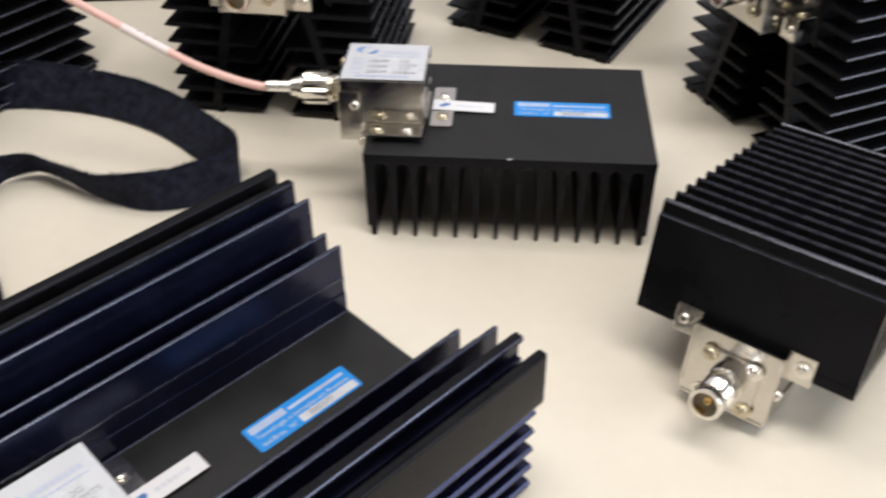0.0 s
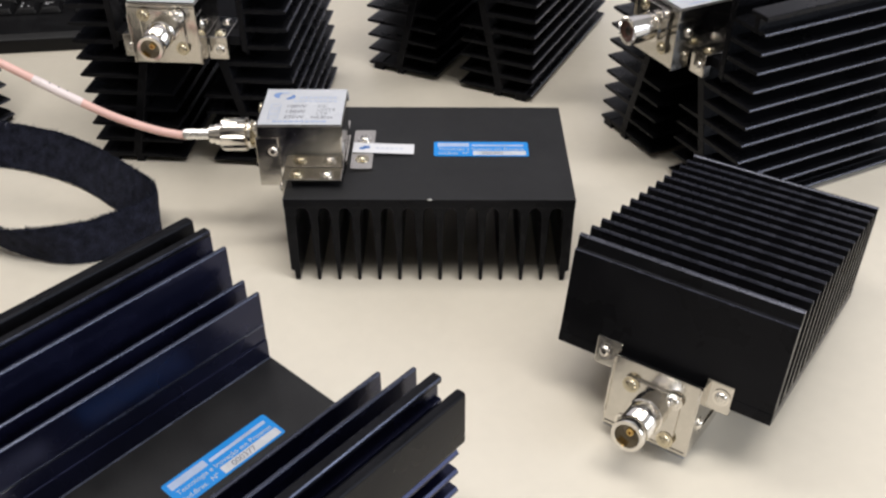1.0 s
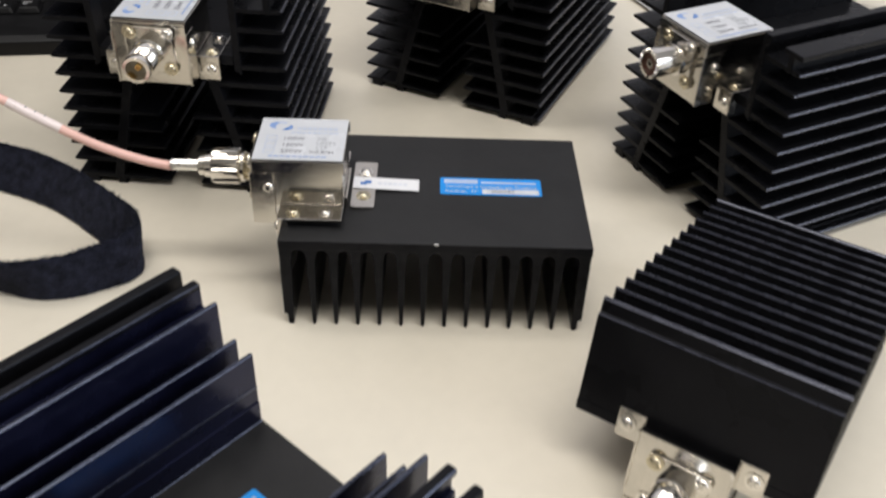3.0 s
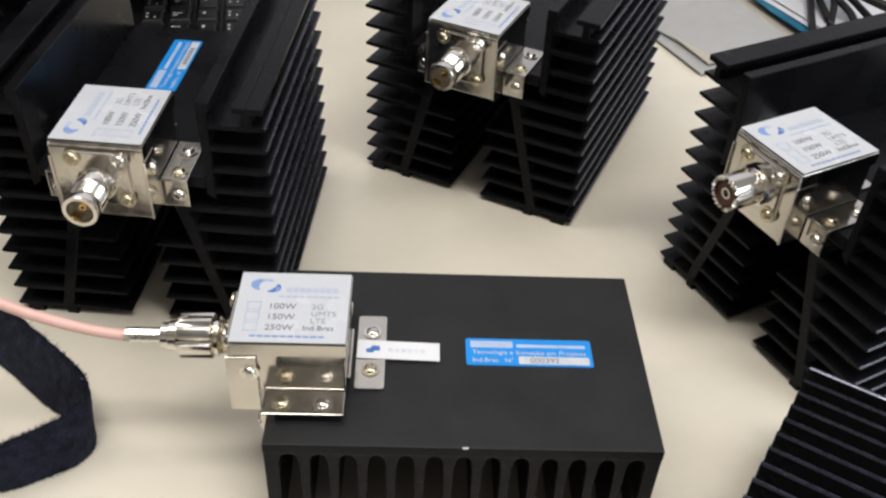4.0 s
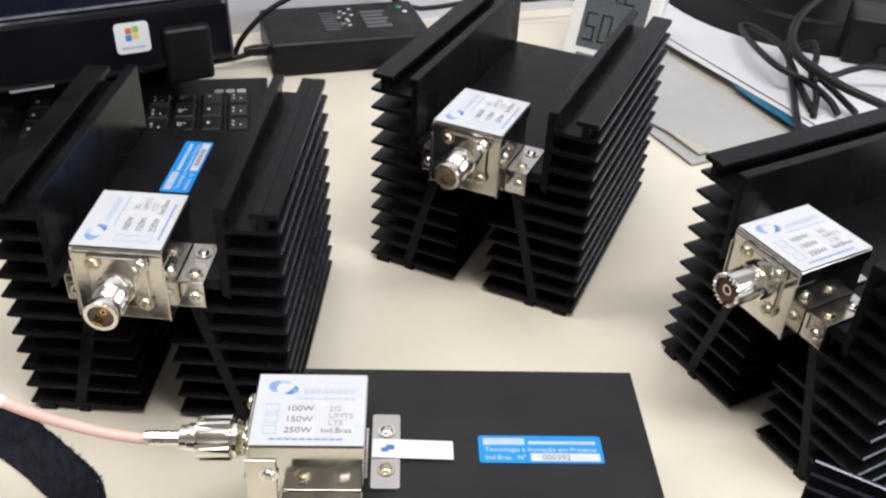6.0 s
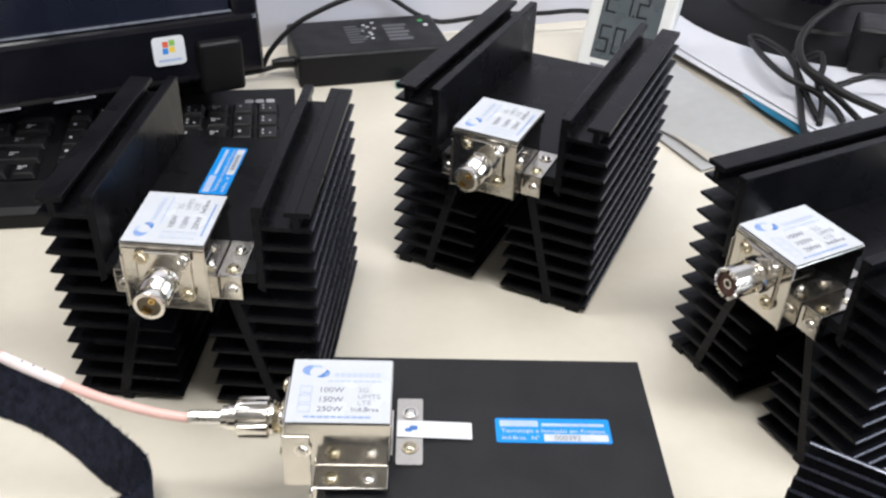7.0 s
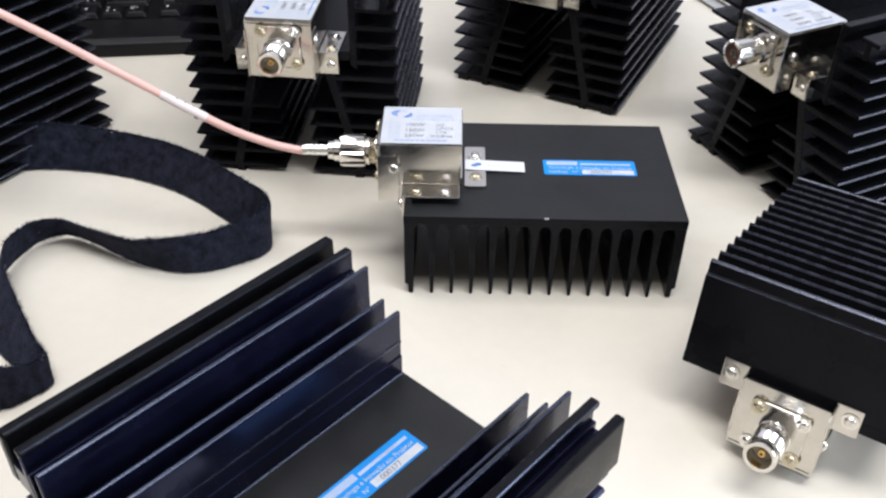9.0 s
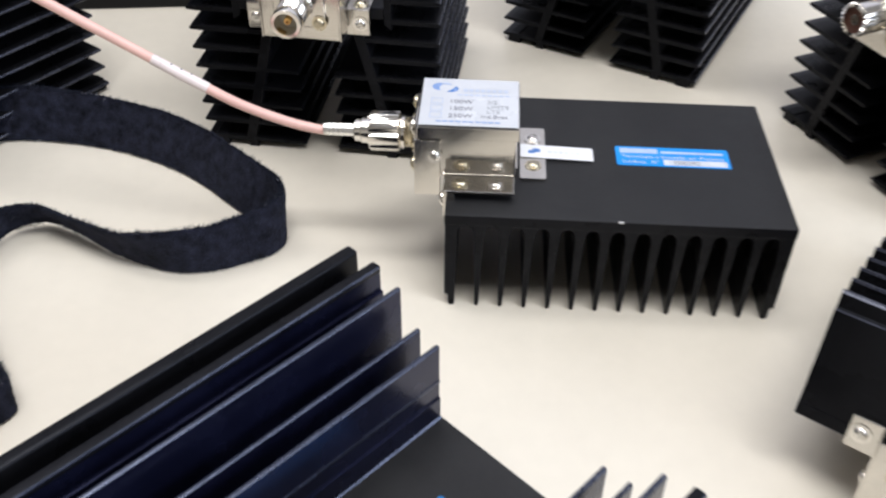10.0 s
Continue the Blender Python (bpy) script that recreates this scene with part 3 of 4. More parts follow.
# ---- curves ----
def tube(points, r, n=10, sub=8):
    """A round cord through the points."""
    pts = [Vector(p) for p in points]
    ext = [2 * pts[0] - pts[1]] + pts + [2 * pts[-1] - pts[-2]]
    line = []
    for i in range(1, len(ext) - 2):
        p0, p1, p2, p3 = ext[i - 1:i + 3]
        for k in range(sub):
            f = k / sub
            line.append(0.5 * (2 * p1 + (p2 - p0) * f + (2 * p0 - 5 * p1 + 4 * p2 - p3) * f * f + (3 * p1 - p0 - 3 * p2 + p3) * f ** 3))
    line.append(pts[-1])
    bm = bmesh.new()
    rings = []
    up = Vector((0, 0, 1))
    for i, p in enumerate(line):
        d = (line[min(i + 1, len(line) - 1)] - line[max(i - 1, 0)]).normalized()
        s = d.cross(up)
        s = s.normalized() if s.length > 1e-4 else Vector((1, 0, 0))
        q = s.cross(d)
        up = q
        rings.append([bm.verts.new(p + r * (s * math.cos(2 * math.pi * j / n) + q * math.sin(2 * math.pi * j / n))) for j in range(n)])
    for a, b in zip(rings, rings[1:]):
        for j in range(n):
            bm.faces.new((a[j], a[(j + 1) % n], b[(j + 1) % n], b[j]))
    bm.faces.new(rings[0])
    bm.faces.new(rings[-1])
    return bm


# ---- coaxial cable with its plug, screwed on the flat load ----
cz, cy = FL_H + 0.0040 + CONN_Z, 0.0412
cable = thing("coaxial_cable", pose(-0.018, cy, cz), "salmon pink coaxial cable with a plated screw plug", "cable")
C_PTS = ((-0.0370, 0.0, -0.001), (-0.0440, 0.0, 0.0), (-0.0560, -0.0005, 0.0035), (-0.0740, -0.001, 0.0110), (-0.0900, -0.0005, 0.0195), (-0.1120, 0.0008, 0.0320), (-0.1370, 0.002, 0.0465), (-0.1750, 0.004, 0.0680), (-0.2150, 0.007, 0.0860), (-0.2700, 0.010, 0.0980), (-0.3800, 0.012, 0.0900), (-0.5000, 0.02, 0.04), (-0.62, 0.03, -0.062))
part("jacket", tube(C_PTS, 0.0022, 12), PINK, cable, "salmon pink cable jacket", None, True)
part("sleeve", tube(((-0.0890, -0.0006, 0.0190), (-0.1010, 0.0, 0.0257), (-0.1120, 0.0008, 0.0320)), 0.00245, 12), CLEAR_TAPE, cable, "white printed sleeve", None, True)
for k in range(3):
    part("sleeve_print", brick_bm(-0.0008, 0.0008, -0.0005, 0.0005, 0.0023, 0.0026), INK_GREY, cable, "", pose(-0.0960 - k * 0.004, 0.0002, 0.0229 + k * 0.0023))
bm = lathe([(0.0060, -0.0020), (0.0076, -0.0022), (0.0076, -0.0034), (0.0068, -0.0038), (0.0080, -0.0042), (0.0090, -0.0048), (0.0090, -0.0165), (0.0084, -0.0178), (0.0060, -0.0184), (0.0060, -0.0190)], 64, "X")
for v in bm.verts:
    if -0.0175 < v.co.x < -0.0040:
        f = 0.5 + 0.5 * math.cos(math.atan2(v.co.z, v.co.y) * 8 + 0.6)
        k = 1 - 0.15 * (1 - min(1, f * 2.2))
        v.co.y *= k
        v.co.z *= k
part("coupling_nut", bm, CHROME, cable, "fluted plated coupling nut", None, True)
part("plug_collar", lathe([(0.0058, -0.0180), (0.0058, -0.0215), (0.0050, -0.0220), (0.0050, -0.0245), (0.0036, -0.0252), (0.0030, -0.0252)], 24, "X"), CHROME, cable, "", None, True)
part("crimp_sleeve", lathe([(0.0029, -0.0245), (0.0029, -0.0375), (0.0026, -0.0390), (0.0022, -0.0390)], 8, "X"), SILVER, cable, "crimped plated sleeve")


# ---- strap ----
def ribbon(stations, thick=0.0018, sub=16, fuzz=0.00022):
    """A band through stations of (foot edge, top edge), with a fuzzy, worn outline."""
    A = [Vector(s[0]) for s in stations]
    B = [Vector(s[1]) for s in stations]

    def spline(P):
        ext = [2 * P[0] - P[1]] + P + [2 * P[-1] - P[-2]]
        out = []
        for i in range(1, len(ext) - 2):
            p0, p1, p2, p3 = ext[i - 1:i + 3]
            for k in range(sub):
                f = k / sub
                out.append(0.5 * (2 * p1 + (p2 - p0) * f + (2 * p0 - 5 * p1 + 4 * p2 - p3) * f * f + (3 * p1 - p0 - 3 * p2 + p3) * f ** 3))
        return out + [P[-1]]
    a, b = spline(A), spline(B)
    m = 10
    bm = bmesh.new()
    sides = []
    for s in (-1, 1):
        grid = []
        for i in range(len(a)):
            d = a[min(i + 1, len(a) - 1)] - a[max(i - 1, 0)]
            w = b[i] - a[i]
            nrm = d.cross(w).normalized()
            row = []
            for k in range(m + 1):
                p = a[i].lerp(b[i], k / m)
                edge = fuzz * (1.5 if k in (0, m) else 1.0)
                p = p + nrm * (s * thick / 2 * (0.5 if k in (0, m) else 1)) + Vector((random.uniform(-1, 1), random.uniform(-1, 1), random.uniform(-0.2, 1) if k == 0 else random.uniform(-1, 1))) * edge
                row.append(bm.verts.new(p))
            grid.append(row)
        sides.append(grid)
    for g in sides:
        for r, q in zip(g, g[1:]):
            for k in range(m):
                bm.faces.new((r[k], r[k + 1], q[k + 1], q[k]))
    for k in (0, m):
        for i in range(len(a) - 1):
            bm.faces.new((sides[0][i][k], sides[0][i + 1][k], sides[1][i + 1][k], sides[1][i][k]))
    for i in (0, len(a) - 1):
        for k in range(m):
            bm.faces.new((sides[0][i][k], sides[0][i][k + 1], sides[1][i][k + 1], sides[1][i][k]))
    return bm


STRAP_AT = ((-0.330, 0.098, 0.0, 0.004, 0.008, 0.026), (-0.290, 0.109, 0.001, 0.002, 0.010, 0.026), (-0.2567, 0.1145, 0.001, 0.001, 0.012, 0.026), (-0.2314, 0.1162, 0.001, -0.001, 0.013, 0.026), (-0.1961, 0.1118, 0.001, 0.000, 0.012, 0.025),
            (-0.1630, 0.1005, 0.001, 0.004, 0.011, 0.025), (-0.1380, 0.0861, 0.001, 0.006, 0.010, 0.025), (-0.1101, 0.0625, 0.001, 0.008, 0.009, 0.025), (-0.0900, 0.0490, 0.001, 0.005, 0.006, 0.026), (-0.0808, 0.0400, 0.001, 0.001, 0.003, 0.026),
            (-0.0840, 0.0300, 0.001, -0.001, 0.002, 0.026), (-0.0931, 0.0232, 0.001, -0.001, 0.002, 0.026), (-0.1096, 0.0150, 0.001, 0.000, 0.001, 0.025), (-0.1292, 0.0125, 0.001, 0.002, -0.002, 0.025), (-0.1575, 0.0219, 0.001, 0.006, -0.009, 0.021), (-0.1823, 0.0361, 0.002, 0.003, -0.011, 0.018),
            (-0.2010, 0.0430, 0.003, 0.001, -0.009, 0.017), (-0.2170, 0.0350, 0.003, 0.002, -0.007, 0.018), (-0.2250, 0.0120, 0.003, 0.005, -0.004, 0.020), (-0.2270, -0.0200, 0.002, 0.014, 0.007, 0.019),
            (-0.2100, -0.0490, 0.001, 0.014, 0.010, 0.015), (-0.1880, -0.0690, 0.001, 0.009, 0.006, 0.014), (-0.1715, -0.0740, 0.001, -0.001, 0.004, 0.013), (-0.1750, -0.0830, 0.001, -0.003, 0.004, 0.015), (-0.1930, -0.0950, 0.001, -0.002, 0.003, 0.024), (-0.2380, -0.0980, 0.001, -0.002, 0.003, 0.024))
BAND = [((x, y, z), (x + u, y + v, z + w * 1.06)) for x, y, z, u, v, w in STRAP_AT]
strap = thing("fabric_strap", pose(0, 0, 0), "fuzzy black hook-and-loop strap looped on the desk", "strap")
part("band", ribbon(BAND), STRAP, strap, "woven black band", None, True)


def fuzz_hairs(stations, count):
    """Short loose fibres along both edges and over the faces."""
    bm = bmesh.new()
    for _ in range(count):
        i = random.randrange(len(stations) - 1)
        f = random.random()
        a = Vector(stations[i][0]).lerp(Vector(stations[i + 1][0]), f)
        b = Vector(stations[i][1]).lerp(Vector(stations[i + 1][1]), f)
        k = random.choice((0.02, 0.98, 0.985, 0.99, random.random()))
        p = a.lerp(b, k)
        d = Vector((random.uniform(-1, 1), random.uniform(-1, 1), random.uniform(-0.3, 1))).normalized() * random.uniform(0.0012, 0.0036)
        s = d.cross(Vector((random.uniform(-1, 1), random.uniform(-1, 1), 0.3))).normalized() * 0.00016
        if p.z < 0.001:
            p.z = 0.001
        bm.faces.new([bm.verts.new(q) for q in (p - s, p + s, p + d)])
    return bm


tagged(part("fuzz", fuzz_hairs(BAND, 11000), FUZZ, strap), kind="stuff")
tagged(part("lint", fuzz_hairs(BAND, 90), LINT, strap), kind="stuff")

# ---- keyboard ----
KEY_BLACK = surface("black_key_plastic", (0.006, 0.006, 0.007), 0.40, vary=0.25, scale=90, bump=0.1, bump_scale=1500)
CASE_BLACK = surface("black_case_plastic", (0.007, 0.007, 0.008), 0.42, vary=0.25, scale=60, bump=0.08, bump_scale=1200, spec=0.22)
STAND_BLACK = surface("black_stand_plastic", (0.006, 0.006, 0.007), 0.45, vary=0.3, scale=20, bump=0.06, bump_scale=900, spec=0.14)
GLOSS_BLACK = surface("glossy_black_plastic", (0.006, 0.006, 0.009), 0.14, vary=0.2, scale=30, spec=0.36)
LEGEND = surface("white_legend", (0.55, 0.55, 0.57), 0.5)
kb = thing("keyboard", Matrix.Translation((-0.1777, 0.2885, 0)) @ pose(0, 0, 0, 0, 0, 7.5), "black desktop keyboard with white key legends", "keyboard")
part("keyboard_case", extrude_xz([(0, 0), (0, 0.011), (0.006, 0.0135), (0.162, 0.021), (0.166, 0.018), (0.166, 0)], 0, 0.44, 0.0015, 2), CASE_BLACK, kb, "", Matrix.Translation((0.137, 0, 0)) @ pose(0, 0, 0, 0, 0, 90))


def key_mesh(w):
    bm = brick_bm(-w / 2, w / 2, -0.0083, 0.0083, 0, 0.0042)
    for v in bm.verts:
        if v.co.z > 0.002:
            v.co.x *= 1 - 0.0045 / w
            v.co.y = v.co.y * 0.80 + 0.0006
    bevel(bm, 0.0008, 2)
    return mesh_of(bm, KEY_BLACK, "key")


CAPS = {w: key_mesh(w) for w in (0.0172, 0.0265, 0.036)}
def legend_mesh(marks):
    bm = bmesh.new()
    for x0, x1, y0, y1 in marks:
        me = bpy.data.meshes.new("mark")
        b = brick_bm(x0, x1, y0, y1, 0.0042, 0.0044)
        b.to_mesh(me)
        b.free()
        bm.from_mesh(me)
    return mesh_of(bm, LEGEND, "key_legend")


legend_a = legend_mesh(((-0.0042, -0.0026, 0.0016, 0.0036), (-0.0042, -0.0026, -0.0030, -0.0012), (0.0012, 0.0026, -0.0030, -0.0014)))
legend_b = legend_mesh(((-0.0046, -0.0030, 0.0020, 0.0034), (-0.0024, -0.0008, 0.0020, 0.0030), (-0.0002, 0.0014, 0.0020, 0.0030), (-0.0046, -0.0014, -0.0006, 0.0004)))
legend_c = legend_mesh(((-0.0030, -0.0010, 0.0006, 0.0034),))
for row in range(6):
    v = 0.0467 + row * 0.0192 + (0.002 if row == 5 else 0)
    z = 0.0142 + (v - 0.006) * 0.048
    u = 0.125
    col = 0
    while u > -0.29:
        if col in (4, 8):
            u -= 0.008
        w = 0.0172
        if col == 8 and row in (1, 2, 3, 4):
            w = 0.036 if row != 3 else 0.0265
        u -= w / 2 + 0.0009
        if not (row == 5 and col in (0, 1, 2, 3)):
            k = part("key", CAPS[w], None, kb, "", pose(u, v, z, 2.7))
            part("key_legend", (legend_a, legend_b, legend_c)[(col * 5 + row * 3) % 3], None, k)
        u -= w / 2 + 0.0009
        col += 1
for du in (-0.0083, 0.0, 0.0083):
    part("maker_mark", rounded_sheet(-0.0034, 0.0034, -0.0027, 0.0027, 0, 0.0016, 0.0003), LEGEND, kb, "grey maker's mark", pose(0.109 + du, 0.140, 0.0207, 2.7))

# ---- all-in-one computer behind the keyboard ----
SCREEN = surface("dark_screen_glass", (0.010, 0.012, 0.022), 0.15, vary=0.2, scale=8)
pc = thing("all_in_one_computer", Matrix.Translation((-0.0740, 0.4142, 0)) @ pose(0, 0, 0, 0, 0, 25.0), "glossy black all-in-one computer standing behind the keyboard", "computer")
part("bezel_bottom", brick_bm(-0.50, 0.0, 0.0, 0.035, 0.056, 0.104, 0.006, 3), GLOSS_BLACK, pc, "glossy black lower bezel", pose(0, 0, 0, -8))
part("bezel_side", brick_bm(-0.020, -0.0003, 0.0008, 0.034, 0.092, 0.40, 0.005, 3), GLOSS_BLACK, pc, "", pose(0, 0, 0, -8))
part("screen", brick_bm(-0.50, -0.0205, 0.006, 0.030, 0.1045, 0.40, 0.001), SCREEN, pc, "dark switched-off screen", pose(0, 0, 0, -8))
part("screen_edge", brick_bm(-0.50, -0.0205, 0.0015, 0.0055, 0.1045, 0.1056, 0.0003), surface("dim_grey_line", (0.16, 0.17, 0.20), 0.3), pc, "thin grey line along the screen", pose(0, 0, 0, -8))
part("hinge_block", brick_bm(-0.0500, -0.0170, 0.004, 0.10, 0.046, 0.086, 0.004, 3), CASE_BLACK, pc, "black hinge block")
part("stand_base", brick_bm(-0.30, -0.030, 0.062, 0.20, 0.0, 0.060, 0.006, 3), GLOSS_BLACK, pc, "black stand base")
lg = part("badge_sticker", rounded_sheet(-0.0115, 0.0115, -0.0105, 0.0105, 0.0, 0.003, 0.0004), STRIP_WHITE, pc, "white badge sticker", Matrix.Translation((-0.0700, 0.0100, 0.0825)) @ pose(0, 0, 0, 82))
for dx, dy, c in ((-0.0042, 0.0028, (0.75, 0.12, 0.05)), (0.0006, 0.0036, (0.25, 0.5, 0.08)), (-0.0046, -0.0020, (0.05, 0.25, 0.7)), (0.0002, -0.0012, (0.85, 0.6, 0.06))):
    part("badge_mark", rounded_sheet(dx, dx + 0.0040, dy, dy + 0.0042, 0.00045, 0.0006, 0.0001), surface("badge_colour", c, 0.4), lg)
part("badge_bar", sheet(-0.008, 0.008, -0.0075, -0.0058, 0.00045, 0.0001), INK_PALE, lg)
# Glints on the bezel's lower edge, drawn as two pale strips.
GLINT_GREY = surface("painted_bezel_glint", (0.36, 0.36, 0.40), 0.25, metal=0.6)
for u in (-0.190, -0.140):
    bm = rounded_sheet(-0.014, 0.014, -0.0008, 0.0008, 0, 0.0007, 0.0016)
    part("glint_strip", bm, GLINT_GREY, pc, "pale strip drawn as a glint on the bezel", Matrix.Translation((u, 0.004, 0.0590)) @ pose(0, 0, 0, 60))

# ---- power adapter ----
pa = thing("power_adapter", Matrix.Translation((-0.0646, 0.5095, 0)) @ pose(0, 0, 0, 0, 0, 14.5), "black brick power adapter with grey printing", "adapter")
part("adapter_body", brick_bm(0, 0.138, 0, 0.080, 0.0, 0.0295, 0.004, 3), CASE_BLACK, pa)
ADAPTER_INK = surface("grey_adapter_print", (0.10, 0.10, 0.11), 0.5)
for k in range(7):
    part("print_bar", sheet(0.050, 0.050 + 0.012 + 0.004 * (k % 3), 0.022 + k * 0.006, 0.0245 + k * 0.006, 0.0296, 0.0001), ADAPTER_INK, pa)
for k in range(5):
    part("print_bar", sheet(0.086, 0.086 + 0.022 - 0.003 * (k % 2), 0.022 + k * 0.008, 0.0275 + k * 0.008, 0.0296, 0.0001), ADAPTER_INK, pa)
part("status_lamp", rounded_sheet(0.124, 0.1285, 0.050, 0.0555, 0.0296, 0.002, 0.0003), LEGEND, pa, "pale status window")
GREEN = surface("green_mark", (0.05, 0.35, 0.08), 0.4)
part("status_mark", rounded_sheet(0.121, 0.126, 0.062, 0.066, 0.0296, 0.0018, 0.0002), GREEN, pa, "green mark")
CORD = surface("black_cord", (0.012, 0.012, 0.012), 0.42, vary=0.2, spec=0.25)
back = pa.matrix_basis.inverted()
for pts in (((-0.102, 0.537, 0.003), (-0.092, 0.539, 0.023), (-0.071, 0.545, 0.044), (-0.047, 0.551, 0.057), (-0.020, 0.560, 0.066), (0.000, 0.590, 0.060), (0.011, 0.616, 0.046), (0.035, 0.624, 0.028), (0.054, 0.629, 0.019), (0.071, 0.633, 0.018), (0.115, 0.638, 0.024), (0.159, 0.642, 0.025), (0.203, 0.654, 0.024), (0.250, 0.664, 0.010)),
            ((-0.066, 0.535, 0.015), (-0.082, 0.531, 0.013), (-0.108, 0.524, 0.008), (-0.150, 0.520, 0.004))):
    part("cord", tube([back @ Vector(p) for p in pts], 0.0023), CORD, pa, "black cord", None, True)
part("cord_relief", lathe([(0.0050, 0.002), (0.0048, -0.012), (0.0034, -0.020), (0.0026, -0.020)], 16, "X"), CORD, pa, "", pose(0, 0.026, 0.0145), True)
for k in range(9):
    a = 2.4 * k
    part("print_mark", rounded_sheet(-0.0016, 0.0016, -0.0016, 0.0016, 0.0296, 0.0007, 0.0001), LEGEND, pa, "", pose(0.072 + 0.0065 * math.cos(a) * (k % 3 > 0), 0.030 + 0.0045 * k, 0))

# ---- thermo-hygrometer ----
LCD = surface("grey_green_display", (0.085, 0.10, 0.11), 0.3, vary=0.05)
WHITE_PLASTIC = surface("white_plastic", (0.74, 0.74, 0.72), 0.35, vary=0.03)
INK_BLACK = surface("black_segments", (0.01, 0.01, 0.012), 0.4)
hy = thing("digital_thermometer", Matrix.Translation((0.1840, 0.5690, 0)) @ pose(0, 0, 0, 0, 0, -30) @ pose(0, 0, 0, -22, 0, 0), "white digital thermometer with a grey display", "thermometer")
part("housing", brick_bm(0, 0.080, 0, 0.014, 0, 0.105, 0.003, 2), WHITE_PLASTIC, hy)
part("display", brick_bm(0.012, 0.068, -0.0004, 0.002, 0.014, 0.098), LCD, hy, "grey liquid crystal display")
SEGMENTS = {"2": "abged", "7": "abc", "5": "afgcd", "0": "abcdef"}


def digit(parent, sign, x, z, w, h, mat):
    """A seven-segment figure standing on the display."""
    k = 0.0022
    bars = {"a": (0, w, h - k, h), "g": (0, w, h / 2 - k / 2, h / 2 + k / 2), "d": (0, w, 0, k), "f": (0, k, h / 2, h), "b": (w - k, w, h / 2, h), "e": (0, k, 0, h / 2), "c": (w - k, w, 0, h / 2)}
    for seg in SEGMENTS[sign]:
        x0, x1, z0, z1 = bars[seg]
        part("segment", brick_bm(x + x0 + 0.0003, x + x1 - 0.0003, -0.0007, -0.0002, z + z0 + 0.0003, z + z1 - 0.0003), mat, parent)


for sign, x, z in (("2", 0.0155, 0.056), ("7", 0.0295, 0.056), ("2", 0.0450, 0.056), ("5", 0.0155, 0.020), ("0", 0.0295, 0.020)):
    digit(hy, sign, x, z, 0.0105, 0.0250, INK_BLACK)
part("decimal_point", brick_bm(0.0415, 0.0435, -0.0007, -0.0002, 0.056, 0.058), INK_BLACK, hy)
part("print_bar", brick_bm(0.014, 0.034, -0.0003, 0.001, 0.005, 0.009), INK_GREY, hy)

# ---- papers, folder and cables by the wall ----
PAPER = surface("white_paper", (0.64, 0.64, 0.68), 0.6, vary=0.03, scale=10)
FOLDER = surface("grey_plastic_folder", (0.40, 0.395, 0.385), 0.22, vary=0.08, scale=12)
BUFF = surface("buff_paper", (0.46, 0.42, 0.36), 0.55, vary=0.06, scale=14)
TEAL = surface("teal_edge", (0.012, 0.13, 0.23), 0.4)


def leaf(w, d, lift, thick=0.0006):
    """A sheet with one corner curling up."""
    bm = bmesh.new()
    bmesh.ops.create_grid(bm, x_segments=14, y_segments=10, size=0.5)
    for v in bm.verts:
        x, y = v.co.x, v.co.y
        c = max(0.0, x + y - 0.15)
        v.co = Vector((x * w, y * d, lift * c * c + 0.0012 * math.sin(x * 7 + y * 3) ** 2))
    geo = bmesh.ops.extrude_face_region(bm, geom=bm.faces[:])["geom"]
    bmesh.ops.translate(bm, verts=[g for g in geo if isinstance(g, bmesh.types.BMVert)], vec=(0, 0, thick))
    return bm


def paper(name, x, y, z, turn, w, d, lift, mat, label, category, thick=0.0006):
    ob = new(name, mesh_of(leaf(w, d, lift, thick), mat, name))
    for p in ob.data.polygons:
        p.use_smooth = True
    ob.data.set_sharp_from_angle(angle=radians(30))
    ob.matrix_basis = pose(x, y, z, 0, 0, turn)
    return tagged(ob, label, category)


fo = thing("document_folder", pose(0.3197, 0.5221, 0.0010, 0, 0, 24), "grey plastic folder lying on the desk under papers", "folder")
part("under_cover", leaf(0.222, 0.204, 0.0, 0.0009), FOLDER, fo, "", pose(-0.004, -0.004, 0), True)
part("inner_sheet", leaf(0.210, 0.198, 0.0, 0.0012), BUFF, fo, "white sheets inside", pose(0.001, 0.0, 0.0024), True)
cover = bmesh.new()
bmesh.ops.create_grid(cover, x_segments=12, y_segments=16, size=0.5)
for v in cover.verts:
    a, b = v.co.x + 0.5, v.co.y + 0.5
    p = Vector((0.284, 0.376, 0)).lerp(Vector((0.206, 0.486, 0)), b).lerp(Vector((0.342, 0.386, 0)).lerp(Vector((0.272, 0.556, 0)), b), a)
    v.co = p + Vector((0, 0, 0.004 + 0.010 * a ** 2 + 0.010 * math.sin(math.pi * a) * (0.4 + 0.6 * b)))
geo = bmesh.ops.extrude_face_region(cover, geom=cover.faces[:])["geom"]
bmesh.ops.translate(cover, verts=[g for g in geo if isinstance(g, bmesh.types.BMVert)], vec=(0, 0, 0.0009))
part("cover", cover, FOLDER, fo, "grey cover folded back with a curling edge", fo.matrix_basis.inverted(), True)
paper("paper_slip", 0.3480, 0.4630, 0.0108, 20.9, 0.030, 0.080, 0.0, TEAL, "teal paper slip between folder and papers", "paper")
paper("paper_sheet", 0.3955, 0.5855, 0.0118, 26, 0.21, 0.297, 0.02, PAPER, "white paper sheet on the folder", "paper")
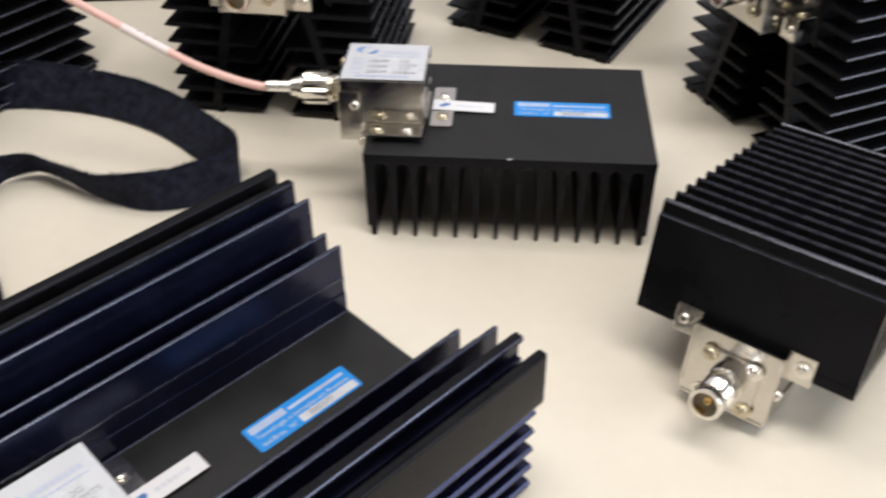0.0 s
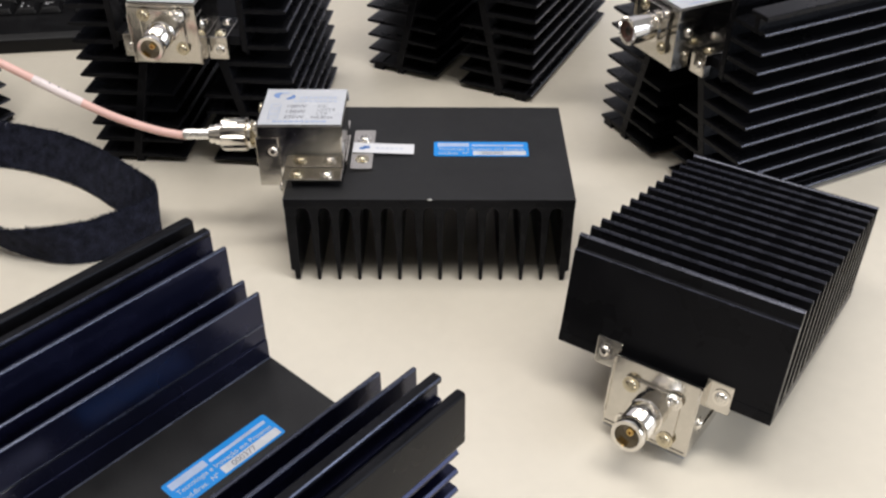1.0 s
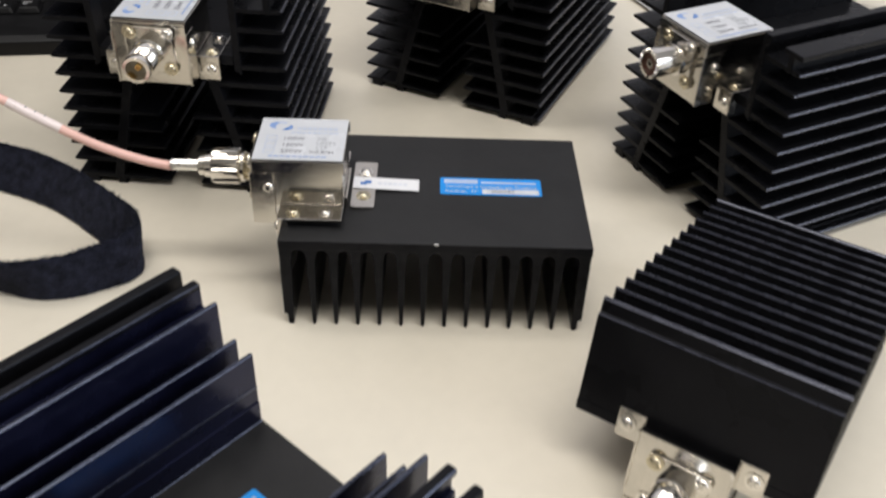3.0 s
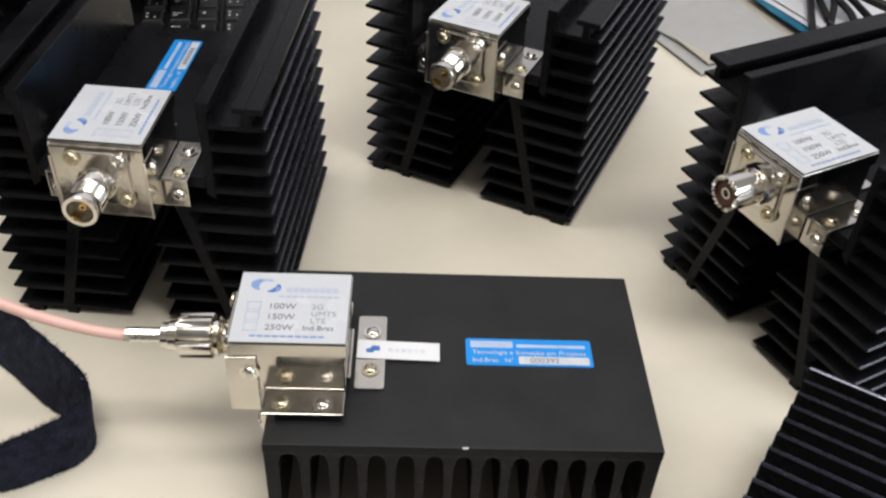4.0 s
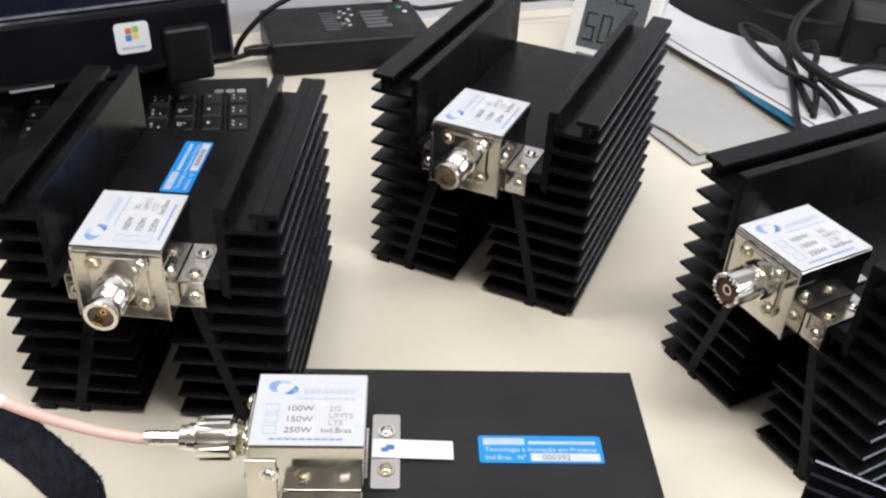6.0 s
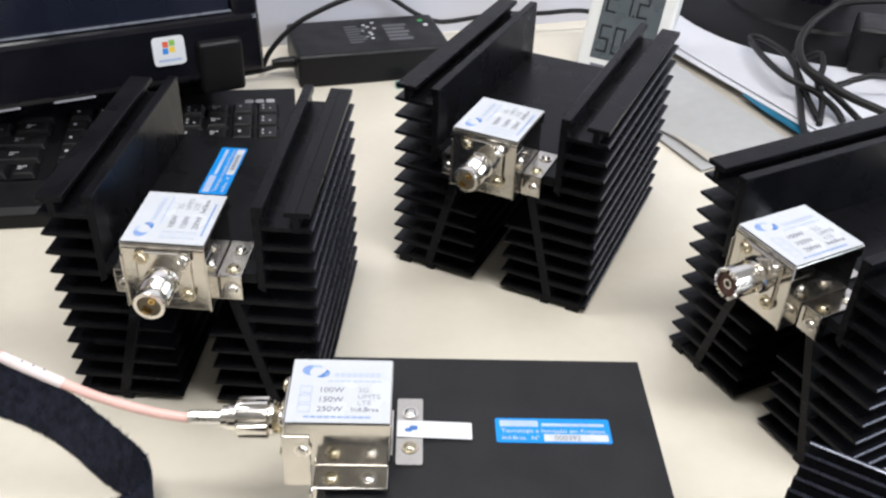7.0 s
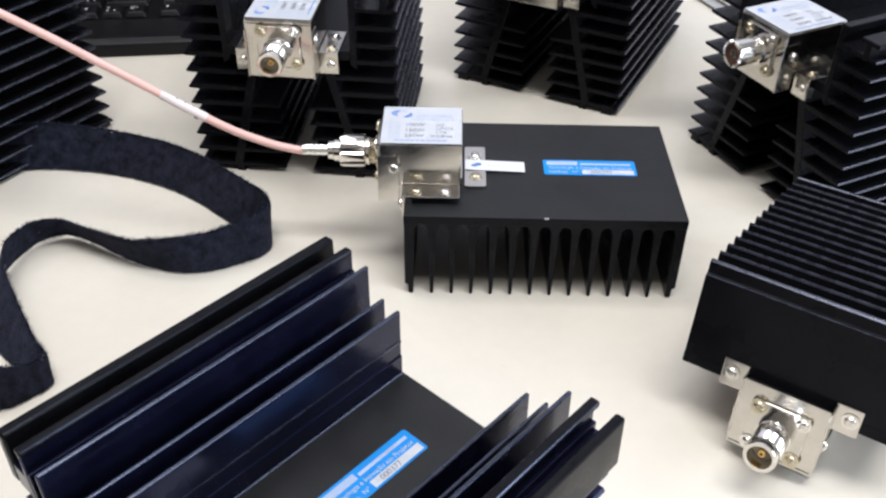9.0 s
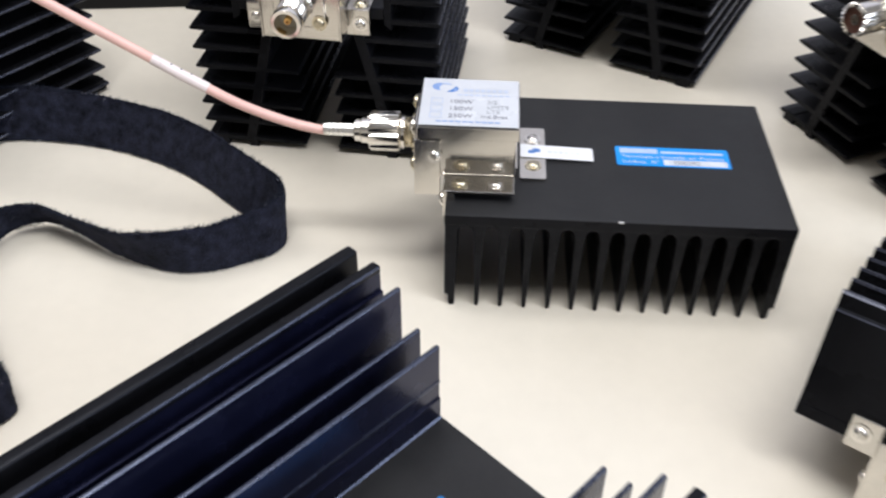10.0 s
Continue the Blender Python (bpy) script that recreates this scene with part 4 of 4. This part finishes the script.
paper("paper_sheet", 0.4010, 0.5908, 0.0134, 25, 0.21, 0.297, 0.03, PAPER, "white paper sheet on the stack", "paper")

lamp = thing("round_stand", pose(0.4582, 0.7094, 0), "round black stand on the desk by the wall", "stand")
part("base_disc", lathe([(0.150, 0.006), (0.158, 0.009), (0.158, 0.014), (0.150, 0.019), (0.100, 0.022), (0.097, 0.025), (0.060, 0.027), (0.030, 0.028)], 64, "Z"), STAND_BLACK, lamp, "", None, True)
part("base_rim", lathe([(0.160, 0.0), (0.163, 0.002), (0.163, 0.005), (0.156, 0.0062)], 64, "Z"), CASE_BLACK, lamp, "", None, True)
part("column", lathe([(0.034, 0.026), (0.030, 0.05), (0.028, 0.30), (0.026, 0.31)], 32, "Z"), GLOSS_BLACK, lamp, "", None, True)

ad2 = thing("wall_plug_adapter", pose(0.4640, 0.5560, 0.0145, 0, 0, -20), "black plug-in adapter among loose cords", "adapter")
part("adapter_body", brick_bm(-0.030, 0.030, -0.024, 0.024, 0.0, 0.042, 0.005, 3), CASE_BLACK, ad2)
part("cord_relief", lathe([(0.0055, -0.024), (0.0050, -0.032), (0.0034, -0.040), (0.0030, -0.040)], 16), CORD, ad2, "", pose(0, 0, 0.014), True)

CORD_RUNS = (((0.383, 0.432, 0.020), (0.381, 0.447, 0.024), (0.371, 0.471, 0.028), (0.349, 0.487, 0.034), (0.344, 0.539, 0.032), (0.347, 0.580, 0.030), (0.354, 0.580, 0.031), (0.358, 0.562, 0.034), (0.364, 0.528, 0.036), (0.366, 0.497, 0.030), (0.367, 0.474, 0.022), (0.366, 0.440, 0.018)),
             ((0.520, 0.640, 0.050), (0.442, 0.606, 0.058), (0.415, 0.583, 0.058), (0.383, 0.543, 0.057), (0.365, 0.511, 0.052), (0.362, 0.482, 0.046), (0.373, 0.461, 0.042), (0.387, 0.441, 0.038), (0.408, 0.424, 0.034), (0.450, 0.410, 0.020)),
             ((0.386, 0.556, 0.020), (0.378, 0.546, 0.030), (0.368, 0.506, 0.026), (0.361, 0.473, 0.021), (0.350, 0.430, 0.018), (0.345, 0.400, 0.016)),
             ((0.392, 0.560, 0.018), (0.401, 0.548, 0.030), (0.395, 0.520, 0.030), (0.379, 0.486, 0.028), (0.375, 0.460, 0.024), (0.364, 0.431, 0.018)),
             ((0.372, 0.470, 0.030), (0.399, 0.483, 0.030), (0.412, 0.485, 0.034), (0.435, 0.486, 0.036), (0.500, 0.490, 0.020)),
             ((0.380, 0.545, 0.024), (0.371, 0.515, 0.034), (0.374, 0.486, 0.034), (0.386, 0.462, 0.028), (0.396, 0.430, 0.022)))
for k, pts in enumerate(CORD_RUNS):
    ob = new("black_cord", mesh_of(tube(pts, 0.0028 if k != 1 else 0.0036, 10, 6), CORD, "black_cord"))
    for p in ob.data.polygons:
        p.use_smooth = True
    tagged(ob, "thick black cord arching over the papers" if k == 1 else "black cord looped on the papers", "cord", "tangled cords")

# ---- small marks ----
clip = new("teal_clip", mesh_of(brick_bm(-0.008, 0.008, -0.004, 0.004, 0, 0.005, 0.002, 3), surface("teal_plastic", (0.02, 0.28, 0.26), 0.35), "teal_clip"))
clip.matrix_basis = pose(0.027, 0.520, 0, 0, 0, 20)
tagged(clip, "small teal plastic clip lying on the desk", "clip")
BARE = surface("bare_aluminium", (0.7, 0.7, 0.7), 0.35, metal=0.7)
first = [o for o in bpy.data.objects if o.name == "flat_load_heatsink"][0]
part("edge_nick", brick_bm(0.0742, 0.0764, -0.0002, 0.0005, FL_H - 0.0004, FL_H + 0.0002, 0.0001), BARE, first, "bright nick in the plate's edge")
